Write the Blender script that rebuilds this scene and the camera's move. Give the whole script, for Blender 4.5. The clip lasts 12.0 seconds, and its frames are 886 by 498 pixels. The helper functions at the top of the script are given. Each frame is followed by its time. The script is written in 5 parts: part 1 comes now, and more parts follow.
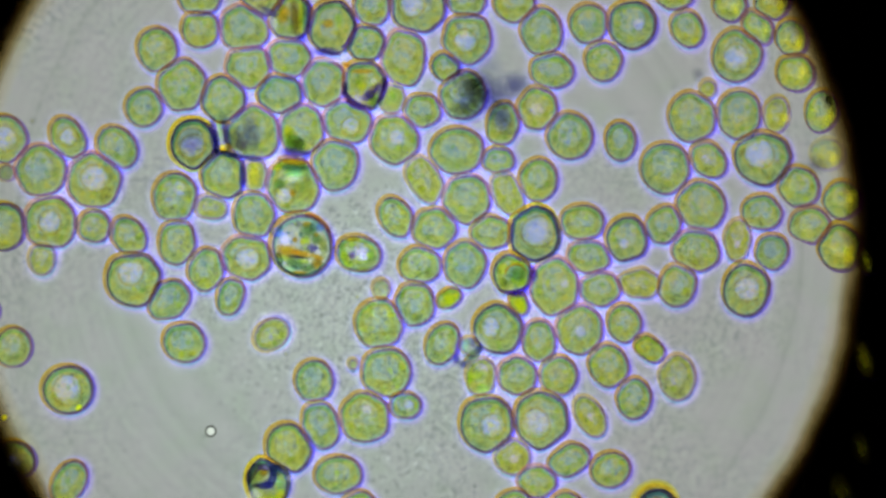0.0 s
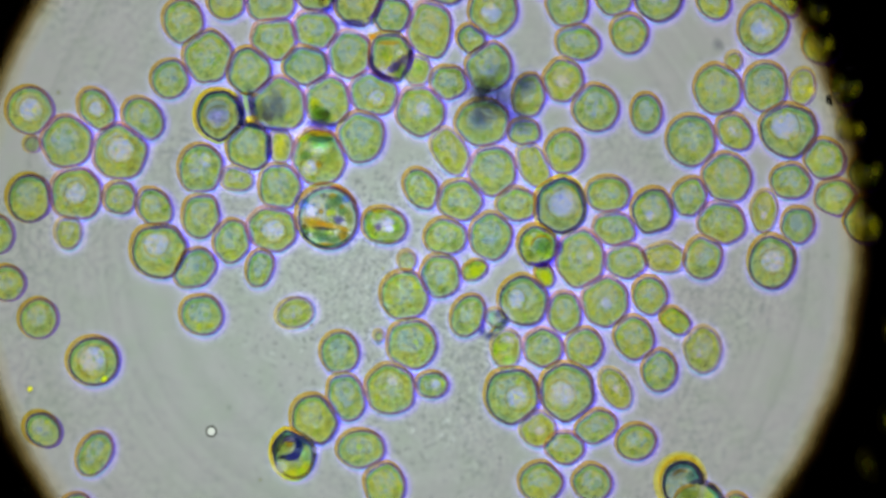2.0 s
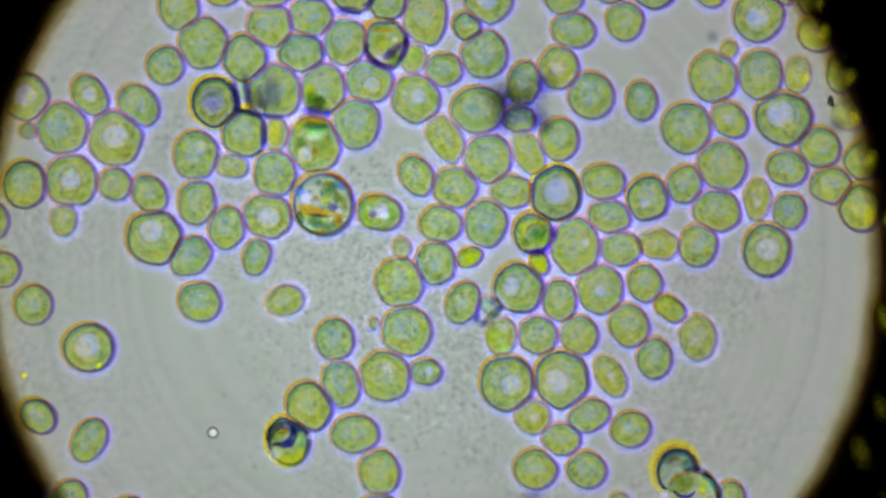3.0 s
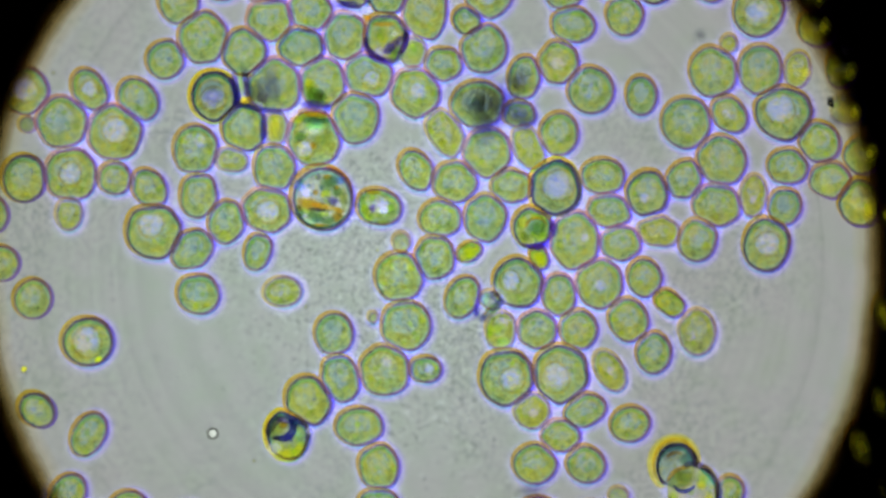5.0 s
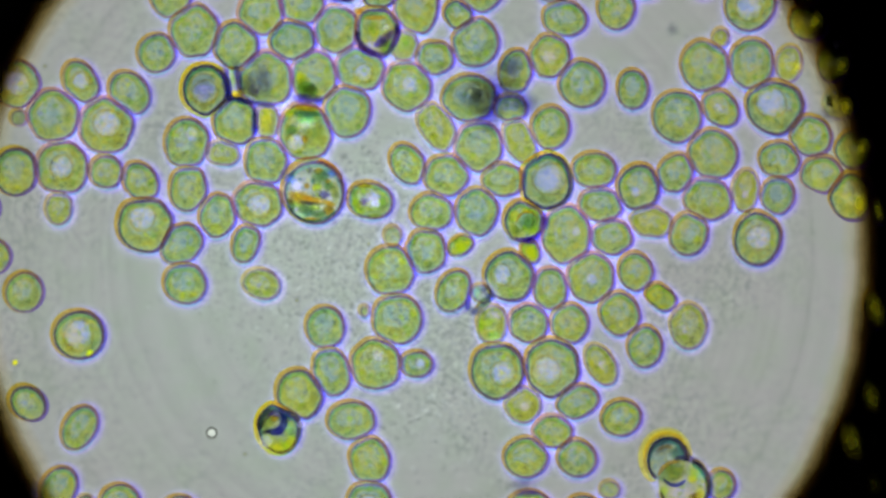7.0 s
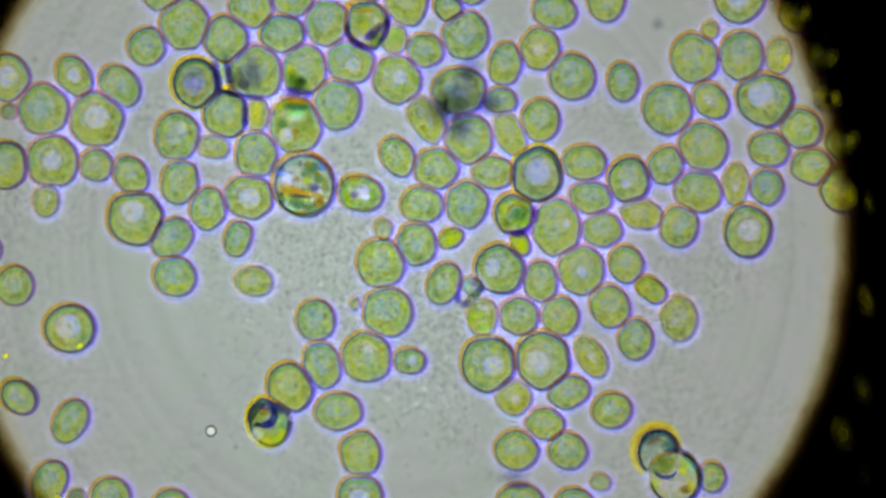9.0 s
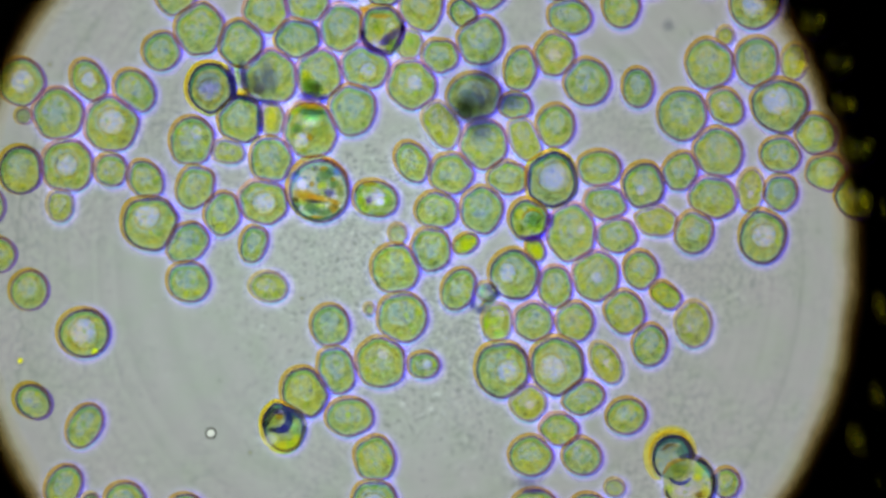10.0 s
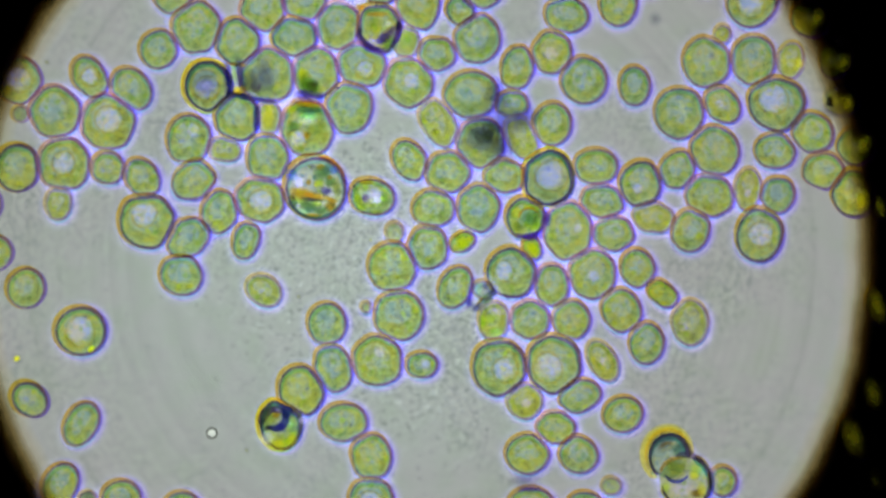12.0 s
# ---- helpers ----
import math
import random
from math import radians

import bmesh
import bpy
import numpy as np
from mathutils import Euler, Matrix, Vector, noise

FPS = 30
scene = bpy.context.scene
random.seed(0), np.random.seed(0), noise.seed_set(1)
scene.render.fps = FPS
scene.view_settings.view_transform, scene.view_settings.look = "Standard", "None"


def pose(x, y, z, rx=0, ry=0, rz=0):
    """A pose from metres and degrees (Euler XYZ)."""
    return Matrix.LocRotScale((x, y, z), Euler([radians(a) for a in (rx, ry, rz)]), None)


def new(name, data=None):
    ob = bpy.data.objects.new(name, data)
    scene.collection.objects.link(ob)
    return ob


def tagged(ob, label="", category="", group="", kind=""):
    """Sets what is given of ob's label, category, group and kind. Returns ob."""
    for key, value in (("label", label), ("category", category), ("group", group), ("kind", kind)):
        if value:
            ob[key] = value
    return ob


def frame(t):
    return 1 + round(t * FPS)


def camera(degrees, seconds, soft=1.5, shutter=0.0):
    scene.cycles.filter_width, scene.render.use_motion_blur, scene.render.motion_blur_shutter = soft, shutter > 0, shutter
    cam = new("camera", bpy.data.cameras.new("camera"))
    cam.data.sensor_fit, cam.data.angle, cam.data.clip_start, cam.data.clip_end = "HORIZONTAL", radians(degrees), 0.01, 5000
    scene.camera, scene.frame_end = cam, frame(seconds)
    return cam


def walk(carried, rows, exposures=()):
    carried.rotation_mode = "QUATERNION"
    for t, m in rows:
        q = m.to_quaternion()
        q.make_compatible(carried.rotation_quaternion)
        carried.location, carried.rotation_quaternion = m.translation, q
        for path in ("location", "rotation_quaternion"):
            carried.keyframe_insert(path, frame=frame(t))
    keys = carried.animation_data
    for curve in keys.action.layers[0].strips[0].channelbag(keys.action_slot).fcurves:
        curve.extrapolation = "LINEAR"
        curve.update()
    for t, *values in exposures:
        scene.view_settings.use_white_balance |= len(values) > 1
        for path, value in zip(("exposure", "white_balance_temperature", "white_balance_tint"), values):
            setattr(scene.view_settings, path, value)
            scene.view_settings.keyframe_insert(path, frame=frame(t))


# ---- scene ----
# A drop of yeast culture under a microscope, built ten thousand times life size: one centimetre stands for one micrometre.
UM = 0.01
FOCUS = 0.8 * UM          # height of the plane in focus above the slide
EYE = FOCUS + 522.15 * UM   # height of the camera

# ---------------------------------------------------------------- camera
# seconds, the camera's place over the slide in micrometres and its roll in degrees
VIEW = [
    (0, (2.37, 6.80), -0.25),
    (0.5, (2.02, 6.14), -0.21),
    (1, (0.41, 4.86), -0.25),
    (1.5, (-0.76, 4.01), -0.11),
    (2, (-0.84, 3.33), -0.18),
    (2.5, (-0.79, 2.96), -0.11),
    (3, (-0.21, 1.75), -0.07),
    (3.2, (-0.14, 1.58), -0.07),
    (4.8, (-0.14, 1.02), -0.00),
    (5, (-0.16, 1.04), -0.00),
    (5.5, (0.23, 0.73), 0.05),
    (6, (-0.08, 0.20), -0.05),
    (6.5, (0.00, 0.00), -0.00),
    (7, (0.92, 0.26), 0.06),
    (7.5, (1.90, 0.38), 0.17),
    (7.7, (2.24, -0.03), 0.17),
    (9.3, (2.03, -0.63), -0.07),
    (9.5, (1.39, -0.04), -0.07),
    (10, (0.29, 0.04), 0.06),
    (10.5, (0.13, 0.08), 0.06),
    (11, (0.20, 0.15), 0.03),
    (11.5, (0.68, 0.01), 0.02),
    (12, (0.70, -0.19), 0.09),
]
# seconds, and the middle of the lit field as the camera sees it, in micrometres from its axis
FIELD = [
    (0, (-4.25, 1.17)),
    (0.5, (-3.97, 0.96)),
    (1, (-8.52, 2.85)),
    (1.5, (-2.99, 1.59)),
    (2, (-3.55, 0.96)),
    (2.5, (-2.99, 1.38)),
    (3, (-1.38, -0.65)),
    (3.2, (-1.38, -0.65)),
    (4.8, (-1.94, -0.86)),
    (5, (-1.66, -1.63)),
    (5.5, (-2.15, -0.72)),
    (6, (-4.39, -0.72)),
    (6.5, (-1.38, -1.14)),
    (7, (-2.92, -0.72)),
    (7.5, (0.40, -4.80)),
    (7.7, (-2.57, -2.75)),
    (9.3, (-5.86, 1.38)),
    (9.5, (-5.65, 0.26)),
    (10, (-4.18, -1.28)),
    (10.5, (-2.15, -1.10)),
    (11, (-2.50, -1.35)),
    (11.5, (-2.22, -1.28)),
    (12, (-2.78, -1.07)),
]
cam = camera(12, 12.0, soft=2.75)
walk(cam, [(t, pose(x * UM, y * UM, EYE, 0, 0, roll)) for t, (x, y), roll in VIEW])

# ---------------------------------------------------------------- light
# The only light is the condenser lamp below the slide; the tube around it is dark.
world = bpy.data.worlds.new("dark_room")
world.use_nodes = True
world.node_tree.nodes["Background"].inputs[0].default_value = (0.01, 0.011, 0.012, 1)
world.node_tree.nodes["Background"].inputs[1].default_value = 0.0
scene.world = world
scene.view_settings.exposure = 0.0
scene.cycles.transparent_max_bounces = 96

LAMP_COLOUR = (0.410, 0.452, 0.424)
LAMP_Z, IRIS_Z = -16 * UM, -1.5 * UM


# ---------------------------------------------------------------- materials
def blank(name):
    m = bpy.data.materials.new(name)
    m.use_nodes = True
    m.node_tree.nodes.clear()
    out = m.node_tree.nodes.new("ShaderNodeOutputMaterial")
    return m, m.node_tree.nodes, m.node_tree.links, out


def varied(nodes, links, scale, detail=3.0, rough=0.6):
    """Noise in the thing's own space, shifted from thing to thing."""
    tc = nodes.new("ShaderNodeTexCoord")
    info = nodes.new("ShaderNodeObjectInfo")
    mul = nodes.new("ShaderNodeMath")
    mul.operation = "MULTIPLY"
    mul.inputs[1].default_value = 3.7
    links.new(info.outputs["Random"], mul.inputs[0])
    add = nodes.new("ShaderNodeVectorMath")
    add.operation = "ADD"
    links.new(tc.outputs["Object"], add.inputs[0])
    links.new(mul.outputs[0], add.inputs[1])
    n = nodes.new("ShaderNodeTexNoise")
    n.inputs["Scale"].default_value = scale
    n.inputs["Detail"].default_value = detail
    n.inputs["Roughness"].default_value = rough
    links.new(add.outputs[0], n.inputs["Vector"])
    return n, info


def ramp(nodes, links, source, stops):
    r = nodes.new("ShaderNodeValToRGB")
    els = r.color_ramp.elements
    while len(els) < len(stops):
        els.new(0.5)
    for e, (p, c) in zip(els, stops):
        e.position, e.color = p, (*c, 1)
    links.new(source, r.inputs[0])
    return r.outputs["Color"]


def root(c):
    """Each closed piece is crossed twice: the tint of one crossing."""
    return tuple(v ** 0.5 for v in c)


def stain(name, low, mid, high, scale=110, spread=0.12, random_share=0.07):
    """A clear body that takes colour out of the light which passes through it."""
    m, nodes, links, out = blank(name)
    n, info = varied(nodes, links, scale, 4.0, 0.68)
    big, _ = varied(nodes, links, scale * 0.22, 1.0)
    mixed = nodes.new("ShaderNodeMath")
    mixed.operation = "MULTIPLY_ADD"
    mixed.inputs[1].default_value = 0.30
    links.new(big.outputs["Fac"], mixed.inputs[0])
    half = nodes.new("ShaderNodeMath")
    half.operation = "MULTIPLY"
    half.inputs[1].default_value = 0.70
    links.new(n.outputs["Fac"], half.inputs[0])
    links.new(half.outputs[0], mixed.inputs[2])
    own = nodes.new("ShaderNodeMath")
    own.operation = "MULTIPLY_ADD"
    own.inputs[1].default_value = random_share
    own.inputs[2].default_value = -random_share / 2
    links.new(info.outputs["Random"], own.inputs[0])
    both = nodes.new("ShaderNodeMath")
    both.operation = "ADD"
    links.new(mixed.outputs[0], both.inputs[0])
    links.new(own.outputs[0], both.inputs[1])
    c = ramp(nodes, links, both.outputs[0], [(0.5 - spread * 1.6, root(low)), (0.5, root(mid)), (0.5 + spread * 1.6, root(high))])
    t = nodes.new("ShaderNodeBsdfTransparent")
    links.new(c, t.inputs["Color"])
    links.new(t.outputs[0], out.inputs["Surface"])
    return m


def tint(name, colour, wobble=0.12, scale=60):
    """A thin clear film of one tint, thicker and thinner along its length."""
    m, nodes, links, out = blank(name)
    n, _ = varied(nodes, links, scale, 2.0)
    lo = tuple(max(0.0, v - wobble) for v in colour)
    hi = tuple(min(1.0, v + wobble) for v in colour)
    c = ramp(nodes, links, n.outputs["Fac"], [(0.3, root(lo)), (0.5, root(colour)), (0.7, root(hi))])
    t = nodes.new("ShaderNodeBsdfTransparent")
    links.new(c, t.inputs["Color"])
    links.new(t.outputs[0], out.inputs["Surface"])
    return m


def scatter(name, through_colour, glow_colour, scale=90):
    """Clear matter that also scatters the lamp's light towards the eye."""
    m, nodes, links, out = blank(name)
    n, _ = varied(nodes, links, scale, 2.0)
    c = ramp(nodes, links, n.outputs["Fac"], [(0.3, tuple(v * 0.8 for v in glow_colour)), (0.7, glow_colour)])
    t = nodes.new("ShaderNodeBsdfTransparent")
    t.inputs["Color"].default_value = (*root(through_colour), 1)
    s = nodes.new("ShaderNodeBsdfTranslucent")
    links.new(c, s.inputs["Color"])
    add = nodes.new("ShaderNodeAddShader")
    links.new(t.outputs[0], add.inputs[0])
    links.new(s.outputs[0], add.inputs[1])
    links.new(add.outputs[0], out.inputs["Surface"])
    return m


def soft(name, through_colour, glow_colour=None, core=0.25):
    """A small lump whose matter thins out towards its rim."""
    m, nodes, links, out = blank(name)
    tc = nodes.new("ShaderNodeTexCoord")
    mid = nodes.new("ShaderNodeVectorMath")
    mid.operation = "MULTIPLY_ADD"
    mid.inputs[1].default_value = (2, 2, 0)
    mid.inputs[2].default_value = (-1, -1, 0)
    links.new(tc.outputs["Generated"], mid.inputs[0])
    ln = nodes.new("ShaderNodeVectorMath")
    ln.operation = "LENGTH"
    links.new(mid.outputs[0], ln.inputs[0])
    n, _ = varied(nodes, links, 130, 2.0)
    add = nodes.new("ShaderNodeMath")
    add.operation = "MULTIPLY_ADD"
    add.inputs[1].default_value = 0.5
    links.new(n.outputs["Fac"], add.inputs[0])
    links.new(ln.outputs["Value"], add.inputs[2])
    mr = nodes.new("ShaderNodeMapRange")
    mr.interpolation_type = "SMOOTHSTEP"
    mr.inputs["From Min"].default_value = 0.25 + core
    mr.inputs["From Max"].default_value = 1.15
    links.new(add.outputs[0], mr.inputs["Value"])
    c = ramp(nodes, links, mr.outputs[0], [(0.0, root(through_colour)), (1.0, (1, 1, 1))])
    t = nodes.new("ShaderNodeBsdfTransparent")
    links.new(c, t.inputs["Color"])
    shader = t.outputs[0]
    if glow_colour:
        g = ramp(nodes, links, mr.outputs[0], [(0.0, glow_colour), (1.0, (0, 0, 0))])
        s = nodes.new("ShaderNodeBsdfTranslucent")
        links.new(g, s.inputs["Color"])
        both = nodes.new("ShaderNodeAddShader")
        links.new(t.outputs[0], both.inputs[0])
        links.new(s.outputs[0], both.inputs[1])
        shader = both.outputs[0]
    links.new(shader, out.inputs["Surface"])
    return m


def black_metal(name):
    m, nodes, links, out = blank(name)
    p = nodes.new("ShaderNodeBsdfPrincipled")
    n, _ = varied(nodes, links, 90, 4.0)
    c = ramp(nodes, links, n.outputs["Fac"], [(0.3, (0.004, 0.0035, 0.003)), (0.7, (0.009, 0.008, 0.007))])
    links.new(c, p.inputs["Base Color"])
    p.inputs["Roughness"].default_value = 0.85
    p.inputs["Specular IOR Level"].default_value = 0.05
    links.new(p.outputs[0], out.inputs["Surface"])
    return m


def lamp_glow(name):
    m, nodes, links, out = blank(name)
    tc = nodes.new("ShaderNodeTexCoord")
    n = nodes.new("ShaderNodeTexNoise")
    n.inputs["Scale"].default_value = 3.8
    n.inputs["Detail"].default_value = 2.0
    links.new(tc.outputs["Object"], n.inputs["Vector"])
    ln = nodes.new("ShaderNodeVectorMath")
    ln.operation = "LENGTH"
    links.new(tc.outputs["Object"], ln.inputs[0])
    warp = nodes.new("ShaderNodeMath")
    warp.operation = "MULTIPLY_ADD"
    warp.inputs[1].default_value = 0.22
    links.new(n.outputs["Fac"], warp.inputs[0])
    links.new(ln.outputs["Value"], warp.inputs[2])
    mr = nodes.new("ShaderNodeMapRange")
    mr.interpolation_type = "SMOOTHSTEP"
    mr.inputs["From Min"].default_value = 0.08
    mr.inputs["From Max"].default_value = 0.66
    links.new(warp.outputs[0], mr.inputs["Value"])
    r, g, b = LAMP_COLOUR
    c = ramp(nodes, links, mr.outputs[0], [(0.0, (r * 1.10, g * 1.16, b * 1.14)), (0.55, (r * 1.02, g * 1.04, b * 1.03)), (1.0, (r * 0.965, g * 0.925, b * 0.93))])
    e = nodes.new("ShaderNodeEmission")
    links.new(c, e.inputs["Color"])
    e.inputs["Strength"].default_value = 1.0
    links.new(e.outputs[0], out.inputs["Surface"])
    return m


def wet_glass(name):
    """The mounted drop: clear, with fine specks that gather in patches."""
    m, nodes, links, out = blank(name)
    tc = nodes.new("ShaderNodeTexCoord")
    fine = nodes.new("ShaderNodeTexNoise")
    fine.inputs["Scale"].default_value = 125
    fine.inputs["Detail"].default_value = 3.0
    links.new(tc.outputs["Object"], fine.inputs["Vector"])
    wide = nodes.new("ShaderNodeTexNoise")
    wide.inputs["Scale"].default_value = 4.5
    wide.inputs["Detail"].default_value = 2.0
    links.new(tc.outputs["Object"], wide.inputs["Vector"])
    specks = ramp(nodes, links, fine.outputs["Fac"], [(0.34, (0.83, 0.84, 0.86)), (0.5, (0.955, 0.955, 0.955)), (0.66, (1, 1, 1))])
    share = ramp(nodes, links, wide.outputs["Fac"], [(0.42, (0.07, 0.07, 0.07)), (0.64, (0.9, 0.9, 0.9))])
    mix = nodes.new("ShaderNodeMix")
    mix.data_type = "RGBA"
    mix.inputs["A"].default_value = (0.965, 0.965, 0.965, 1)
    links.new(share, mix.inputs["Factor"])
    links.new(specks, mix.inputs["B"])
    patch = nodes.new("ShaderNodeTexNoise")
    patch.inputs["Scale"].default_value = 21
    patch.inputs["Detail"].default_value = 2.5
    links.new(tc.outputs["Object"], patch.inputs["Vector"])
    hue = ramp(nodes, links, patch.outputs["Fac"], [(0.32, (0.965, 0.985, 0.955)), (0.5, (0.985, 0.985, 0.985)), (0.68, (1.0, 0.985, 1.0))])
    film = nodes.new("ShaderNodeMix")
    film.data_type = "RGBA"
    film.blend_type = "MULTIPLY"
    film.inputs["Factor"].default_value = 1.0
    links.new(mix.outputs["Result"], film.inputs["A"])
    links.new(hue, film.inputs["B"])
    t = nodes.new("ShaderNodeBsdfTransparent")
    links.new(film.outputs["Result"], t.inputs["Color"])
    links.new(t.outputs[0], out.inputs["Surface"])
    return m


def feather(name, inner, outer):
    """The diaphragm's blurred edge painted as a ring: less and less light passes outwards."""
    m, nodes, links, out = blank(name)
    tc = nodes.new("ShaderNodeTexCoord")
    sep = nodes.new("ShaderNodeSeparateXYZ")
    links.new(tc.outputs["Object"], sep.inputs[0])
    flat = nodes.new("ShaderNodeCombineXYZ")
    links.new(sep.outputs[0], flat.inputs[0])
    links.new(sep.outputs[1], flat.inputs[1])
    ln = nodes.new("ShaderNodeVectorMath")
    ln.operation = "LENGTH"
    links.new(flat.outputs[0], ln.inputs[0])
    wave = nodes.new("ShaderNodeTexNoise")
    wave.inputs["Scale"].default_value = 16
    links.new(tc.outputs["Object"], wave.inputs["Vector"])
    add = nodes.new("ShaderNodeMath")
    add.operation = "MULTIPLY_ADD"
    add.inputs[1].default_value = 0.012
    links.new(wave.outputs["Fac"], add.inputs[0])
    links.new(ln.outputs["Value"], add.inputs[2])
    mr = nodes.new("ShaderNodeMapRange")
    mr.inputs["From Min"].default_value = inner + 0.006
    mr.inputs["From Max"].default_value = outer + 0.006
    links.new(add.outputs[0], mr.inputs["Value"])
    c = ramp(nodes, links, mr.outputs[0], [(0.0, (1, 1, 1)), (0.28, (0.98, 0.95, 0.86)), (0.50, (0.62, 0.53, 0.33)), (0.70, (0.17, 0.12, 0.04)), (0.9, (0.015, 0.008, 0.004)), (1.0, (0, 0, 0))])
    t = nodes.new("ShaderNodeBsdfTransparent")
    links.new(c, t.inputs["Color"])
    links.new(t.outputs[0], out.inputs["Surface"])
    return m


def blur_blob(name, colour, power):
    """A body far out of focus: densest in its middle, fading to nothing at its rim."""
    m, nodes, links, out = blank(name)
    tc = nodes.new("ShaderNodeTexCoord")
    ln = nodes.new("ShaderNodeVectorMath")
    ln.operation = "LENGTH"
    links.new(tc.outputs["Object"], ln.inputs[0])
    noise_node, _ = varied(nodes, links, 70, 3.0)
    add = nodes.new("ShaderNodeMath")
    add.operation = "MULTIPLY_ADD"
    add.inputs[1].default_value = 0.008
    links.new(noise_node.outputs["Fac"], add.inputs[0])
    links.new(ln.outputs["Value"], add.inputs[2])
    mr = nodes.new("ShaderNodeMapRange")
    mr.interpolation_type = "SMOOTHSTEP"
    mr.inputs["From Min"].default_value = 0.002
    mr.inputs["From Max"].default_value = power
    links.new(add.outputs[0], mr.inputs["Value"])
    c = ramp(nodes, links, mr.outputs[0], [(0.0, root(colour)), (1.0, (1, 1, 1))])
    t = nodes.new("ShaderNodeBsdfTransparent")
    links.new(c, t.inputs["Color"])
    links.new(t.outputs[0], out.inputs["Surface"])
    return m


M_BLACK = black_metal("black_metal")
M_CYTO = {
    "plain": stain("yellow_green_plasma", (0.57, 0.81, 0.72), (0.83, 1.0, 0.72), (0.97, 1.0, 0.38), 115, spread=0.060),
    "grey": stain("grey_green_plasma", (0.53, 0.77, 0.70), (0.78, 0.98, 0.72), (0.95, 1.0, 0.42), 115, spread=0.060),
    "blue": stain("blue_green_plasma", (0.52, 0.70, 0.62), (0.70, 0.85, 0.70), (0.86, 0.92, 0.46), spread=0.05),
    "violet": stain("dark_green_plasma", (0.62, 0.82, 0.62), (0.84, 0.96, 0.62), (1.0, 0.98, 0.36), 115, spread=0.06),
    "faint": stain("pale_green_plasma", (0.78, 0.90, 0.70), (0.92, 0.985, 0.56), (1.0, 1.0, 0.34), 115, spread=0.05),
    "bright": stain("vivid_green_plasma", (0.72, 0.94, 0.34), (0.90, 1.0, 0.16), (1.0, 1.0, 0.06), 115, spread=0.05),
    "dull": stain("olive_plasma", (0.45, 0.55, 0.30), (0.60, 0.70, 0.38), (0.75, 0.82, 0.42)),
    "giant": stain("clear_plasma", (0.78, 0.88, 0.80), (0.90, 0.96, 0.80), (0.98, 1.0, 0.50), spread=0.05),
}
# In each set the second tint is the wall, the rest painted colour fringes.
FILMS = {
    "thin": (tint("amber_film", (1.0, 0.83, 0.36), 0.06), tint("mauve_film", (0.82, 0.72, 0.78), 0.08), tint("teal_film", (0.80, 0.97, 0.98), 0.05), scatter("violet_film", (0.70, 0.60, 0.95), (0.012, 0.0, 0.07))),
    "packed": (tint("pink_amber_film", (1.0, 0.80, 0.56), 0.06), tint("pink_mauve_film", (0.84, 0.72, 0.77), 0.08), tint("pale_green_teal_film", (0.82, 0.97, 0.97), 0.05), scatter("packed_violet_film", (0.72, 0.62, 0.95), (0.012, 0.0, 0.07))),
    "firm": (tint("deep_amber_film", (1.0, 0.84, 0.32), 0.06), tint("plum_film", (0.66, 0.57, 0.66), 0.08), tint("deep_teal_film", (0.76, 0.94, 0.95), 0.06), scatter("deep_violet_film", (0.64, 0.55, 0.92), (0.01, 0.0, 0.07))),
    "deep": (tint("strong_yellow_film", (1.0, 0.90, 0.40), 0.06), tint("dark_plum_film", (0.48, 0.40, 0.54), 0.08), tint("dark_teal_film", (0.54, 0.80, 0.84), 0.07), scatter("navy_film", (0.50, 0.50, 0.86), (0.0, 0.0, 0.06))),
    "soft": (tint("pale_amber_film", (1.0, 0.90, 0.54), 0.05), tint("pale_mauve_film", (0.90, 0.82, 0.88), 0.06), tint("pale_teal_film", (0.92, 0.98, 1.0), 0.04), scatter("pale_violet_film", (0.82, 0.76, 0.98), (0.01, 0.0, 0.06))),
    "trace": (tint("faint_amber_film", (1.0, 0.97, 0.80), 0.04), tint("faint_mauve_film", (0.97, 0.93, 0.96), 0.04), tint("faint_teal_film", (0.95, 0.98, 1.0), 0.04), scatter("faint_violet_film", (0.90, 0.87, 1.0), (0.0, 0.0, 0.03))),
}
M_CYAN = scatter("pale_cyan_fringe", (0.80, 1.0, 1.0), (0.0, 0.03, 0.05))
M_YELLOW = scatter("yellow_rim", (1.0, 0.96, 0.46), (0.10, 0.09, 0.0))
# Bright diffraction halos round the cells, painted with light-scattering bands.
M_HALO = scatter("violet_halo", (0.95, 0.925, 0.99), (0.032, 0.028, 0.058))
M_HALO_PALE = scatter("pale_violet_halo", (0.965, 0.945, 0.99), (0.053, 0.047, 0.066))
M_VAC = soft("pale_vacuole", (1.0, 0.94, 1.0), (0.20, 0.14, 0.60), 0.45)
M_SPARK = soft("bright_grain", (1.0, 1.0, 0.1), (0.9, 0.85, 0.02))
M_GLINT = soft("yellow_glint", (1.0, 0.97, 0.5), (0.60, 0.54, 0.02), 0.0)
